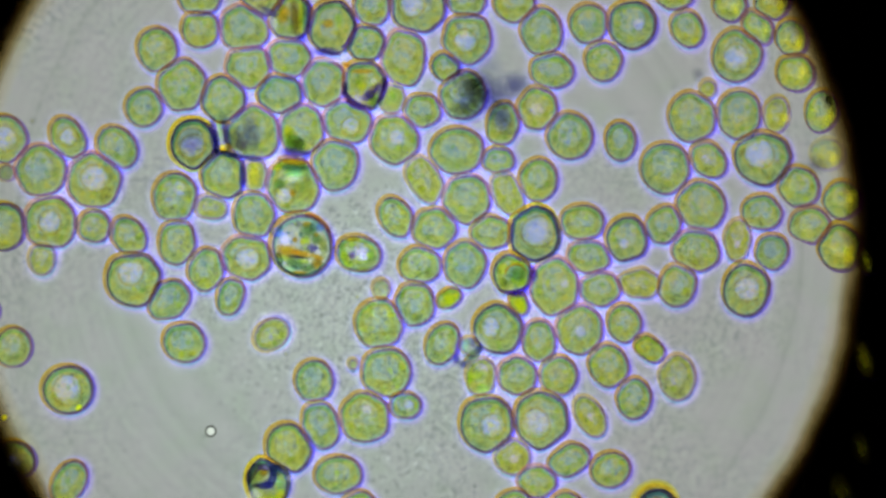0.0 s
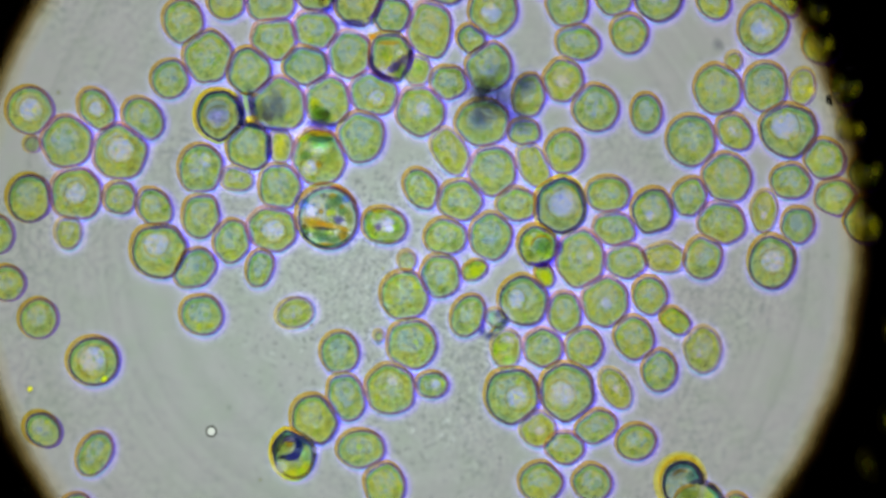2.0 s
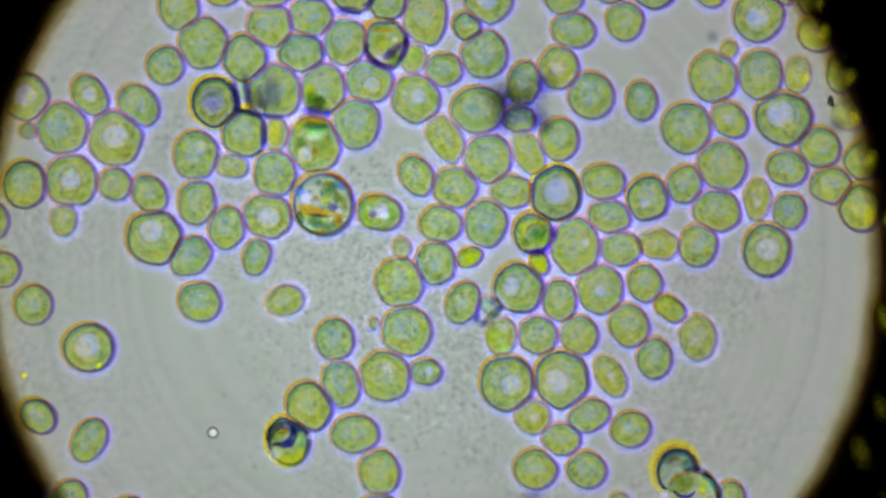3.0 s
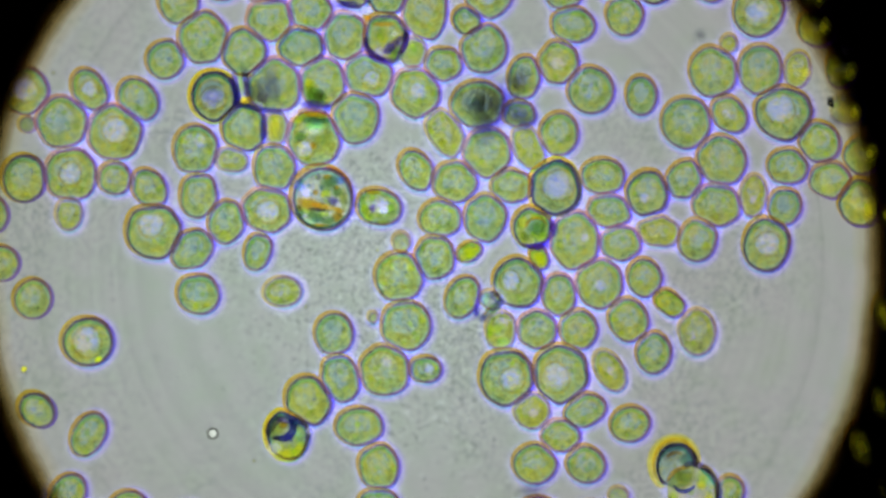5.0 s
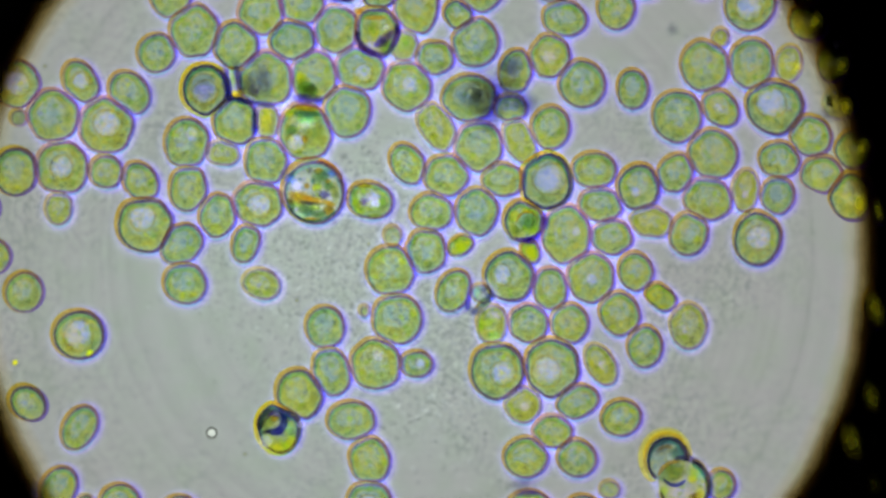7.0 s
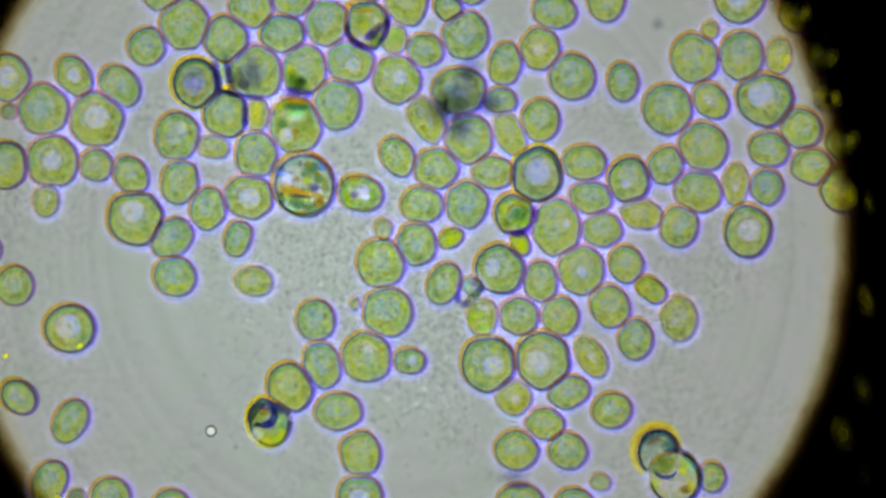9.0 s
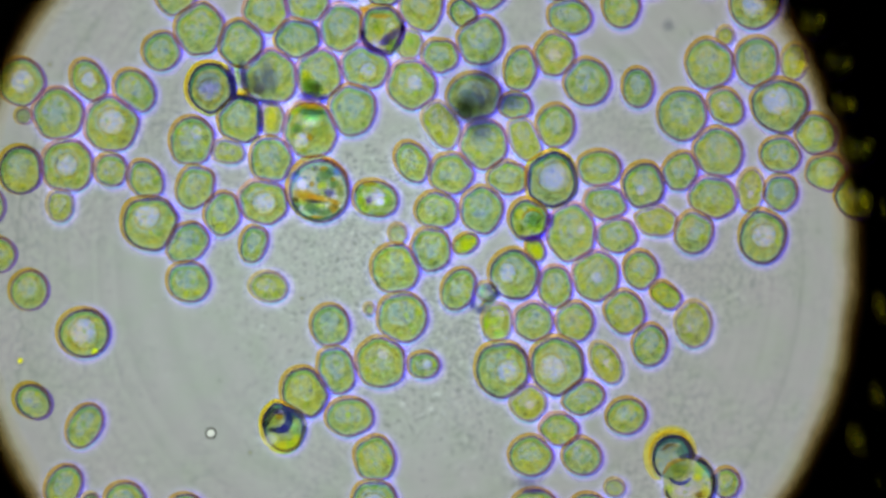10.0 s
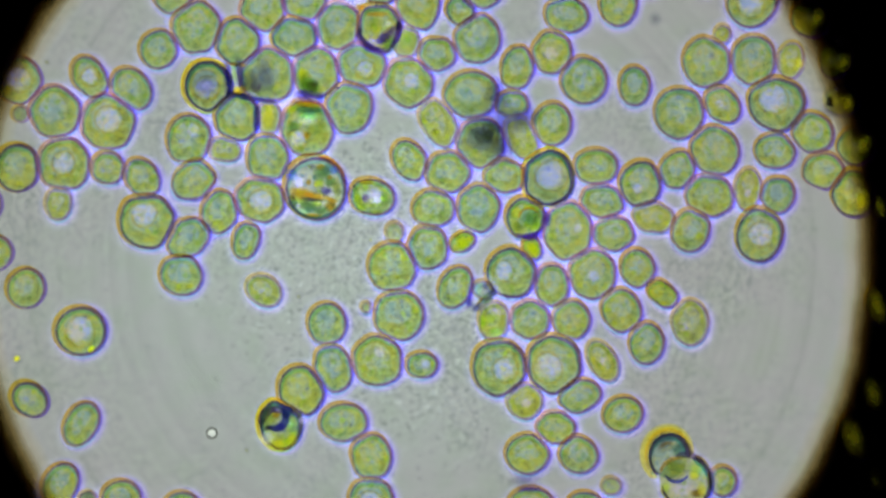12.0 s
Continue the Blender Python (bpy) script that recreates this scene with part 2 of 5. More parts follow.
M_GRAIN = [
    soft("olive_grain", (0.80, 0.88, 0.62), None, 0.0),
    soft("lilac_grain", (0.88, 0.86, 1.0), (0.07, 0.05, 0.26), 0.0),
    soft("yellow_grain", (1.0, 1.0, 0.42), (0.09, 0.10, 0.0), -0.1),
    soft("green_grain", (0.78, 0.94, 0.44), None, 0.0),
    soft("pale_grain", (1.0, 1.0, 1.0), (0.12, 0.13, 0.20), 0.0),
    soft("grey_grain", (0.76, 0.78, 0.88), (0.0, 0.0, 0.12), 0.0),
    soft("lime_speck", (0.95, 1.0, 0.36), (0.06, 0.10, 0.0), 0.0),
]
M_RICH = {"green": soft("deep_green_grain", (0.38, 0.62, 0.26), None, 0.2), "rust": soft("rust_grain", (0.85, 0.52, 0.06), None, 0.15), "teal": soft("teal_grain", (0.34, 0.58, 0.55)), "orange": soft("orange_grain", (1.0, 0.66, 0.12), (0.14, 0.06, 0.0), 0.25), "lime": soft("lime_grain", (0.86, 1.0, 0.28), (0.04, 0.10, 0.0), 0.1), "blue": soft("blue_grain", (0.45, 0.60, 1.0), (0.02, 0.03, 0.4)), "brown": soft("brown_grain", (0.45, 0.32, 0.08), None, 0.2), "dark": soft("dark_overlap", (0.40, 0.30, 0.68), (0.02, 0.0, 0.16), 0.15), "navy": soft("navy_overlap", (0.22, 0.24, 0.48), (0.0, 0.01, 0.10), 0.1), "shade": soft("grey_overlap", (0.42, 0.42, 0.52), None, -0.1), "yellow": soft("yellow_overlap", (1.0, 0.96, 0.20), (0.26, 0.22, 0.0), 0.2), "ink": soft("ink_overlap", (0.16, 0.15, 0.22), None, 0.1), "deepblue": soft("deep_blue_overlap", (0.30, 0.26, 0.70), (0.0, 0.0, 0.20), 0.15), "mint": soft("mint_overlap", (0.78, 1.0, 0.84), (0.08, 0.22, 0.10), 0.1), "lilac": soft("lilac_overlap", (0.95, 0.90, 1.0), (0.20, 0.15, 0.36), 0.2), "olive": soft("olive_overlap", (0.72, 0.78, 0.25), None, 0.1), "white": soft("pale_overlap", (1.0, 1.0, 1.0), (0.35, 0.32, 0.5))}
M_SMUDGE = blur_blob("dark_green_smudge", (0.055, 0.075, 0.05), 0.042)
M_SMUDGE2 = blur_blob("grey_smudge", (0.40, 0.42, 0.50), 0.016)
M_DUST = tint("dark_dust", (0.58, 0.58, 0.55))
M_GREY_BLUR = soft("grey_blur", (0.74, 0.74, 0.76), None, -0.2)
M_INK = tint("black_dust", (0.01, 0.01, 0.01), 0.005)
M_SHINE = scatter("clear_bubble", (1.0, 1.0, 1.0), (0.55, 0.55, 0.5))
M_WIDE_HALO = scatter("lavender_halo", (1.0, 0.998, 1.0), (0.030, 0.0285, 0.068))
M_PALE_FLECK = scatter("pale_fleck", (1.0, 1.0, 1.0), (0.075, 0.078, 0.080))
M_GREY_FLECK = tint("grey_fleck", (0.905, 0.91, 0.915), 0.04)
M_SMUDGE_BLUE = blur_blob("blue_smudge", (0.25, 0.26, 0.58), 0.042)
M_SMUDGE_VEIL = blur_blob("thin_violet_smudge", (0.74, 0.75, 0.90), 0.042)
M_VAC_RIM = tint("thin_vacuole_membrane", (1.0, 0.88, 0.62), 0.06)
M_ARC = {"navy": scatter("navy_fold", (0.16, 0.17, 0.50), (0.0, 0.01, 0.16)), "dark": scatter("violet_fold", (0.48, 0.38, 0.82), (0.02, 0.0, 0.16)), "orange": tint("amber_fold", (1.0, 0.62, 0.20), 0.08), "ink": tint("ink_fold", (0.36, 0.30, 0.44), 0.06), "pale_amber": tint("pale_amber_fold", (1.0, 0.86, 0.62), 0.06), "teal": tint("teal_fold", (0.22, 0.50, 0.55), 0.06), "white": scatter("white_fold", (1.0, 1.0, 1.0), (0.30, 0.28, 0.34)), "deepblue": scatter("deep_blue_fold", (0.20, 0.16, 0.66), (0.0, 0.0, 0.26))}

M_PALE_CENTRE = soft("grey_centre_haze", (0.93, 0.94, 1.0), (0.072, 0.068, 0.13), -0.1)
M_VIVID = soft("vivid_lime_core", (0.96, 1.0, 0.20), (0.12, 0.17, 0.0), 0.25)
M_LIME_FRINGE = tint("lime_fringe_tint", (1.0, 1.0, 0.77), 0.10, 70)

M_GLINT_SOFT = soft("faint_yellow_glint", (1.0, 0.98, 0.7), (0.24, 0.22, 0.01), -0.1)


# ---------------------------------------------------------------- building
def mesh_of(bm, name, material):
    me = bpy.data.meshes.new(name)
    bm.to_mesh(me)
    bm.free()
    me.materials.append(material)
    for p in me.polygons:
        p.use_smooth = True
    return me


def part(name, bm, material, parent, label=""):
    ob = new(name, mesh_of(bm, name, material))
    ob.parent = parent
    return tagged(ob, label)


def loft(rings, cap_first=True, cap_last=True, close=False):
    """A skin over rings of equal length, each a list of (x, y, z)."""
    bm = bmesh.new()
    rows = [[bm.verts.new(p) for p in ring] for ring in rings]
    n = len(rows[0])
    pairs = list(zip(rows, rows[1:])) + ([(rows[-1], rows[0])] if close else [])
    for a, b in pairs:
        for i in range(n):
            bm.faces.new((a[i], a[(i + 1) % n], b[(i + 1) % n], b[i]))
    if not close:
        if cap_first:
            bm.faces.new(rows[0][::-1])
        if cap_last:
            bm.faces.new(rows[-1])
    return bm


SEGMENTS = 56
ANGLES = [2 * math.pi * i / SEGMENTS for i in range(SEGMENTS)]


def outline_ring(radii, grow, z, shift=(0, 0)):
    """The cell's outline, grown by so many micrometres, at height z in micrometres."""
    return [((shift[0] + (r + grow) * math.cos(a)) * UM, (shift[1] + (r + grow) * math.sin(a)) * UM, z * UM) for r, a in zip(radii, ANGLES)]


def band(radii, inner, outer, low, high, shift=(0, 0)):
    """A closed rounded band that follows the outline."""
    mid = (low + high) / 2
    return loft([outline_ring(radii, inner, mid, shift), outline_ring(radii, (inner + outer) / 2, high, shift), outline_ring(radii, outer, mid, shift), outline_ring(radii, (inner + outer) / 2, low, shift)], close=True)


def rind(radii, inner, outer, low, high):
    """A closed rounded layer along the outline, between two edges that are given angle by angle."""
    mid = (low + high) / 2
    half = [(i + o) / 2 for i, o in zip(inner, outer)]

    def edge(offsets, z):
        return [((r + g) * math.cos(a) * UM, (r + g) * math.sin(a) * UM, z * UM) for r, g, a in zip(radii, offsets, ANGLES)]

    return loft([edge(inner, mid), edge(half, high), edge(outer, mid), edge(half, low)], close=True)


def nested(pieces):
    """Several skins in one mesh."""
    whole = pieces[0]
    for bm in pieces[1:]:
        twin = {v: whole.verts.new(v.co) for v in bm.verts}
        for f in bm.faces:
            whole.faces.new([twin[v] for v in f.verts])
        bm.free()
    return whole


def lump(name, x, y, z, rx, ry, rz, turn, rough, rng, material, parent, label="", segments=12, levels=4):
    """A small uneven lump as a part of its own."""
    ob = part(name, blob(0, 0, 0, rx, ry, rz, 0, rough, rng, segments, levels), material, parent, label)
    ob.location = (x * UM, y * UM, z * UM)
    ob.rotation_euler = (0, 0, turn)
    return ob


def dome(radii, grow, base, height, shift=(0, 0)):
    """A flattened rounded body on a flat foot."""
    rings = [outline_ring([r * 0.80 for r in radii], grow, base, shift), outline_ring([r * 0.97 for r in radii], grow, base + height * 0.16, shift)]
    for k in (0.30, 0.55, 0.78, 0.92, 0.99):
        s = math.sqrt(1 - k ** 2.6)
        rings.append(outline_ring([r * s for r in radii], grow * s, base + height * k, shift))
    return loft(rings)


def blob(x, y, z, rx, ry, rz, turn=0.0, rough=0.12, rng=random, segments=10, levels=5):
    """A small uneven rounded lump, in micrometres."""
    rings = []
    bumps = [1 + rng.uniform(-rough, rough) for _ in range(segments)]
    ca, sa = math.cos(turn), math.sin(turn)
    for j in range(1, levels):
        t = math.pi * j / levels - math.pi / 2
        ring = []
        for i in range(segments):
            a = 2 * math.pi * i / segments
            u, v = rx * bumps[i] * math.cos(a) * math.cos(t), ry * bumps[i] * math.sin(a) * math.cos(t)
            ring.append(((x + ca * u - sa * v) * UM, (y + sa * u + ca * v) * UM, (z + rz * math.sin(t)) * UM))
        rings.append(ring)
    return loft(rings)


# ---------------------------------------------------------------- the stand below the cells
def annulus(name, inner, outer, low, high, material, segments=160):
    rings = []
    for r, z in ((inner, low), (outer, low), (outer, high), (inner, high)):
        rings.append([(r * math.cos(2 * math.pi * i / segments), r * math.sin(2 * math.pi * i / segments), z) for i in range(segments)])
    return new(name, mesh_of(loft(rings, close=True), name, material))


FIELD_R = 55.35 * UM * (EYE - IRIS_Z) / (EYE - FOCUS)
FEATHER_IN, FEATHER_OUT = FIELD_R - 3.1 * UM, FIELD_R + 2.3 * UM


def painted_rings(name):
    """Clear disc with the field edge's faint diffraction rings painted towards its rim."""
    m, nodes, links, out = blank(name)
    tc = nodes.new("ShaderNodeTexCoord")
    flat = nodes.new("ShaderNodeVectorMath")
    flat.operation = "MULTIPLY"
    flat.inputs[1].default_value = (1, 1, 0)
    links.new(tc.outputs["Object"], flat.inputs[0])
    ln = nodes.new("ShaderNodeVectorMath")
    ln.operation = "LENGTH"
    links.new(flat.outputs[0], ln.inputs[0])
    n = nodes.new("ShaderNodeTexNoise")
    n.noise_dimensions = "1D"
    n.inputs["Scale"].default_value = 46
    n.inputs["Detail"].default_value = 2.5
    links.new(ln.outputs["Value"], n.inputs["W"])
    rings = ramp(nodes, links, n.outputs["Fac"], [(0.30, (0.90, 0.905, 0.90)), (0.5, (0.965, 0.965, 0.965)), (0.70, (1, 1, 1))])
    mr = nodes.new("ShaderNodeMapRange")
    mr.inputs["From Min"].default_value = 0.15
    mr.inputs["From Max"].default_value = 0.50
    links.new(ln.outputs["Value"], mr.inputs["Value"])
    patch = nodes.new("ShaderNodeTexNoise")
    patch.inputs["Scale"].default_value = 6
    links.new(tc.outputs["Object"], patch.inputs["Vector"])
    share = nodes.new("ShaderNodeMath")
    share.operation = "MULTIPLY"
    links.new(mr.outputs[0], share.inputs[0])
    links.new(patch.outputs["Fac"], share.inputs[1])
    mix = nodes.new("ShaderNodeMix")
    mix.data_type = "RGBA"
    mix.inputs["A"].default_value = (0.975, 0.975, 0.975, 1)
    links.new(share.outputs[0], mix.inputs["Factor"])
    links.new(rings, mix.inputs["B"])
    t = nodes.new("ShaderNodeBsdfTransparent")
    links.new(mix.outputs["Result"], t.inputs["Color"])
    links.new(t.outputs[0], out.inputs["Surface"])
    return m


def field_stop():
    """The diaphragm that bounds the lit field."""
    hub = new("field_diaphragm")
    tagged(hub, "round black metal diaphragm with a painted soft brown edge", "diaphragm")
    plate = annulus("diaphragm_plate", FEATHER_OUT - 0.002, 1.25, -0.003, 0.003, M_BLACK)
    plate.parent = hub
    # soft penumbra of the edge, painted as a graded brown ring
    fade = annulus("edge_blur", FEATHER_IN, FEATHER_OUT, -0.002, 0.002, feather("brown_edge_fade", FEATHER_IN, FEATHER_OUT))
    fade.parent = hub
    tagged(fade, "painted brown fade of the diaphragm's blurred edge")
    # unseen drum, added to stop lamp light leaking out at the sides
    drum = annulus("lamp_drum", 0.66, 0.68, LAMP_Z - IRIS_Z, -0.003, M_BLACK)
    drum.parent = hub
    # unseen disc, added only to carry the painted diffraction rings
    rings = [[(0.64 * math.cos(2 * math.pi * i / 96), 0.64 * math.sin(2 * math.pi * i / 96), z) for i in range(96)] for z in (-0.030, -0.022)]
    part("ring_disc", loft(rings), painted_rings("painted_rings"), hub, "added clear disc with painted diffraction rings")
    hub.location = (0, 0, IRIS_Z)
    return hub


def lamp_disc():
    n = 96
    rings = [[(1.10 * math.cos(2 * math.pi * i / n), 1.10 * math.sin(2 * math.pi * i / n), z) for i in range(n)] for z in (-0.01, 0)]
    ob = new("condenser_lamp", mesh_of(loft(rings), "condenser_lamp", lamp_glow("pale_lamp_glass")))
    ob.location = (-0.12, 0.02, LAMP_Z - 0.003)
    return tagged(ob, "pale grey glowing condenser lamp disc under the slide", "lamp")


def slide():
    bm = bmesh.new()
    bmesh.ops.create_cube(bm, size=1)
    for v in bm.verts:
        v.co = (v.co.x * 3.0, v.co.y * 2.2, -0.0055 + v.co.z * 0.011)
    bmesh.ops.bevel(bm, geom=bm.edges[:], offset=0.002, segments=2, affect="EDGES")
    ob = new("ground", mesh_of(bm, "slide", wet_glass("speckled_wet_glass")))
    return tagged(ob, "clear wet glass slide with fine grey specks", "slide", kind="structure")


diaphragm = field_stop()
lamp_disc()
slide()

# ---------------------------------------------------------------- yeast cells
CELLS = []
DRIFTERS = {}
HOME = {}


def cell(x, y, w, h, tilt, style, vacuole=None, granules=0, spark=None, over=False, drifts="", tone="dark", span=0, gap=None):
    """Notes one cell: its place, width, height and tilt in micrometres and degrees, its look and what it holds."""
    CELLS.append(dict(x=x, y=y, a=w / 2, b=h / 2, tilt=radians(tilt), style=style, vacuole=vacuole, granules=granules, spark=spark, over=over, drifts=drifts, tone=tone, span=span, open=gap))


def reach(c, angle):
    """The ellipse's radius in a direction."""
    u = angle - c["tilt"]
    return c["a"] * c["b"] / math.hypot(c["b"] * math.cos(u), c["a"] * math.sin(u))


FREE = ("lens", "arc", "faint", "dull", "bright2")


def outline(c, rng):
    """The ellipse, pressed flat where neighbours touch it, with a slightly uneven skin."""
    flats = []
    if not c["over"] and c["style"] not in FREE and c["style"] != "giant":
        for o in CELLS:
            if o is c or o["over"] or o["style"] in FREE:
                continue
            d = math.hypot(o["x"] - c["x"], o["y"] - c["y"])
            if d > 11:
                continue
            phi = math.atan2(o["y"] - c["y"], o["x"] - c["x"])
            mine, theirs = reach(c, phi), reach(o, phi + math.pi)
            gap = d - mine - theirs
            if gap < 0.5:
                flats.append((phi, max(mine * 0.7, mine + gap / 2 - 0.05)))
    swell = 1.03 if len(flats) >= 5 else 1.015 if len(flats) >= 3 else 1.0
    waves = [(k, rng.uniform(-1, 1) * 0.026 / k, rng.uniform(0, 6.28)) for k in (2, 3, 4, 5, 7)]
    radii = []
    for a in ANGLES:
        r = reach(c, a) * swell * (1 + sum(s * math.sin(k * a + p) for k, s, p in waves))
        near = max((math.cos(a - phi) for phi, _ in flats), default=0)
        if near > 0.5:
            r *= 1 + 0.06 * ((near - 0.5) / 0.5) ** 0.7
        inv = r ** -15
        for phi, dist in flats:
            k = math.cos(a - phi)
            if k > 0.15:
                inv += (dist / k) ** -15
        radii.append(inv ** (-1 / 15) - (0.03 if near > 0.8 else 0.15 - 0.15 * max(0.0, near)))
    return radii, len(flats)


LOOKS = {
    "plain": "yellow-green yeast cell with thin brown wall",
    "grey": "grey-green yeast cell with dark teal wall",
    "strong": "large yellow-green yeast cell, thick dark wall",
    "blue": "blue-green yeast cell, dark wall, yellow halo",
    "violet": "dark overlapped yeast cell with deep violet wall",
    "faint": "pale yellow-green yeast cell without a clear wall",
    "faintwall": "pale flattened yeast cell with a faint wall",
    "bright": "small vivid yellow-green bud",
    "bright2": "small pale yellow-green bud",
    "dull": "small dull olive bud",
    "glint": "shadowed yeast cell with a painted yellow glint over the dark stop",
    "giant": "big clear yeast cell full of green and orange grains",
}

def build_cell(c, number):
    rng = random.Random(number * 7 + 3)
    style = c["style"]
    radii, touching = outline(c, rng)
    size = (c["a"] + c["b"]) / 2
    base = 0.05 if not c["over"] else 2.4
    height = min(2.2, 0.55 * size) if not c["over"] else 0.9
    words = LOOKS[style]
    if c["vacuole"] and style not in ("giant",):
        words += " and a pale vacuole"
    elif touching >= 4:
        words = "polygonal " + words
    elif max(c["a"], c["b"]) > 1.18 * min(c["a"], c["b"]):
        words = "oval " + words
    hub = new("yeast_bud" if style in ("bright", "bright2", "dull") else "yeast_cell")
    tagged(hub, words, "yeast bud" if style in ("bright", "bright2", "dull") else "yeast cell", "yeast cells on the slide")
    hub.location = (c["x"] * UM, c["y"] * UM, 0)
    plasma = {"strong": "plain", "faintwall": "faint", "bright2": "faint", "glint": "plain"}.get(style, style)
    if c["over"] and style in ("violet", "faintwall"):
        plasma = "giant"
    part("cytoplasm", dome(radii, -0.10, base, height, (-0.12, 0.12)), M_CYTO[plasma], hub)
    mid = base + height * 0.35
    low, high = mid - 0.18, mid + 0.18

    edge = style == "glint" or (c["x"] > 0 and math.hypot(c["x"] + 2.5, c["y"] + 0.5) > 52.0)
    bare = edge or c["x"] > 45.5 or c["x"] < -49.5
    # lens colour fringes painted as one-sided wall layers: amber above, violet and cyan below
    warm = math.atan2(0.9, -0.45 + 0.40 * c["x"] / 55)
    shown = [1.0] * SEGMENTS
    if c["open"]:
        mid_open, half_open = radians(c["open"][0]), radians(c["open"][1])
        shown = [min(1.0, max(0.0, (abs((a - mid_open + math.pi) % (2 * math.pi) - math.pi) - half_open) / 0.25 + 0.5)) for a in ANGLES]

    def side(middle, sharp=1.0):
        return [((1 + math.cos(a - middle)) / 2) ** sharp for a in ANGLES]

    def layer(name, material, start, least, most, weights, lift, label="", steps=(1.0, 0.6)):
        """A layer from start outwards (or inwards, where the widths are negative), widest where the weights are."""
        skins = []
        for k in steps:
            width = [(least + (most - least) * w) * m for w, m in zip(weights, shown)]
            first = [start + q * (1 - k) / 2 for q in width]
            last = [start + q * (1 + k) / 2 for q in width]
            skins.append(rind(radii, first, last, low + lift, high + lift))
        part(name, nested(skins), material, hub, label)

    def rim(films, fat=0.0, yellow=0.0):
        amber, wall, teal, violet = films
        layer("outer_membrane", amber, -0.06, 0.03, 0.56 + 0.20 * fat + yellow, side(warm, 1.4), 0.05, "painted amber colour fringe outside the wall")
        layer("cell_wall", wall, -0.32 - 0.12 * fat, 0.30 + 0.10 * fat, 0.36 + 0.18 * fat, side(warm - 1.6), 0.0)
        layer("inner_membrane", teal, -0.24, -0.10, -0.50 - 0.12 * fat, side(warm - 0.3, 1.5), -0.05, "painted teal colour fringe inside the wall")
        layer("outer_wall", violet, -0.16, 0.04, 0.58 + 0.10 * fat, side(warm - 2.1, 1.7), 0.1, "painted blue-violet colour fringe on one side")
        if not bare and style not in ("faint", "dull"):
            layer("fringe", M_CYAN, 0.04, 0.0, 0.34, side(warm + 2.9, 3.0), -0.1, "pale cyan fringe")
            layer("capsule", M_HALO_PALE if touching >= 4 or style in ("bright", "faintwall") else M_HALO, 0.05, 0.30, 0.95, side(warm - 2.4), -0.15, "painted violet halo", (1.0, 0.72, 0.45))

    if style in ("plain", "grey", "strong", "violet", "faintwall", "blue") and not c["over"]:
        # bright refraction ring inside the wall, painted lime and widest at lower right
        layer("rim_plasma", M_LIME_FRINGE, -0.30, -0.22 * size, -0.62 * size, side(warm + 2.9), 0.2, "painted lime fringe inside the wall, wider on one side", (1.0, 0.75, 0.5))
        if not c["vacuole"]:
            # pale middle that refraction gives the cell, painted as a soft lump
            k = rng.uniform(0.45, 0.62) * size
            lump("nucleus", rng.uniform(-0.12, 0.12) * size, rng.uniform(-0.12, 0.12) * size, base + height * 0.5, k, k * rng.uniform(0.75, 1), 0.3, rng.uniform(0, 3), 0.08, rng, M_PALE_CENTRE, hub, "painted pale grey centre", 18, 6)
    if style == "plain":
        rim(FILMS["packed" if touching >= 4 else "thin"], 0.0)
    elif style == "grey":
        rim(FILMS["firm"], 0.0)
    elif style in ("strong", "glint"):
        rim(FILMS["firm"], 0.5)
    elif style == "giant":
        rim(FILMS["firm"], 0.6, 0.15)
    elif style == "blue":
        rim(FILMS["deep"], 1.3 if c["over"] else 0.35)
        # yellow outer glow, painted as a scattering band outside the wall
        layer("yellow_rim", M_YELLOW, 0.0, 0.10, 1.25 if c["over"] else 0.62, side(warm + 0.3, 0.6), 0.0, "broad painted yellow halo")
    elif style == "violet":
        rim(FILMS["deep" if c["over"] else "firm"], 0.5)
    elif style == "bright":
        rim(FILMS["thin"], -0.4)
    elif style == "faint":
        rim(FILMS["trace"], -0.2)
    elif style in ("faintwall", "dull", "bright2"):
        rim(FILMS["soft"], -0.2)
    # wide soft part of the diffraction halo, painted as nested glowing bands
    if style != "faint" and not bare:
        part("mist", nested([band(radii, 0.0, w, mid - 0.4 - w * 0.1, mid - 0.15 - w * 0.1, (0.08, -0.08)) for w in (0.40, 0.62, 0.84, 1.06, 1.28)]), M_WIDE_HALO, hub, "painted faint lavender halo round the wall")
    if c["vacuole"] and style != "giant":
        x, y, r = c["vacuole"]
        vacuole = lump("vacuole", x, y, base + height * 0.5, r * 1.45, r * rng.uniform(1.25, 1.45), 0.35, rng.uniform(0, 3), 0.05, rng, M_VAC, hub, "pale lilac vacuole", 20, 6)
        if r > 0.95:
            ring = [r * (1 + 0.04 * math.sin(2 * a + x) + 0.03 * math.sin(3 * a + y)) for a in ANGLES]
            part("vacuole_membrane", band(ring, 0.06, 0.32, -0.1, 0.1), M_VAC_RIM, vacuole, "thin amber vacuole membrane")
    if c["tone"] == "vivid":
        lump("bright_core", 0.05, -0.08, base + height * 0.6, 0.85 * c["a"], 0.8 * c["b"], 0.3, c["tilt"], 0.1, rng, M_VIVID, hub, "vivid lime core", 16, 6)
    if c["spark"]:
        # glint near the wall, put in as a glowing yellow lump
        x, y = c["spark"]
        lump("bright_grain", x, y, base + height * 0.6, 0.70, 0.52, 0.2, 0.6, 0.1, rng, M_SPARK, hub, "painted bright yellow glint")
    count = c["granules"] * 2 + (5 if style in ("plain", "strong", "grey", "faintwall") else 0) + 6
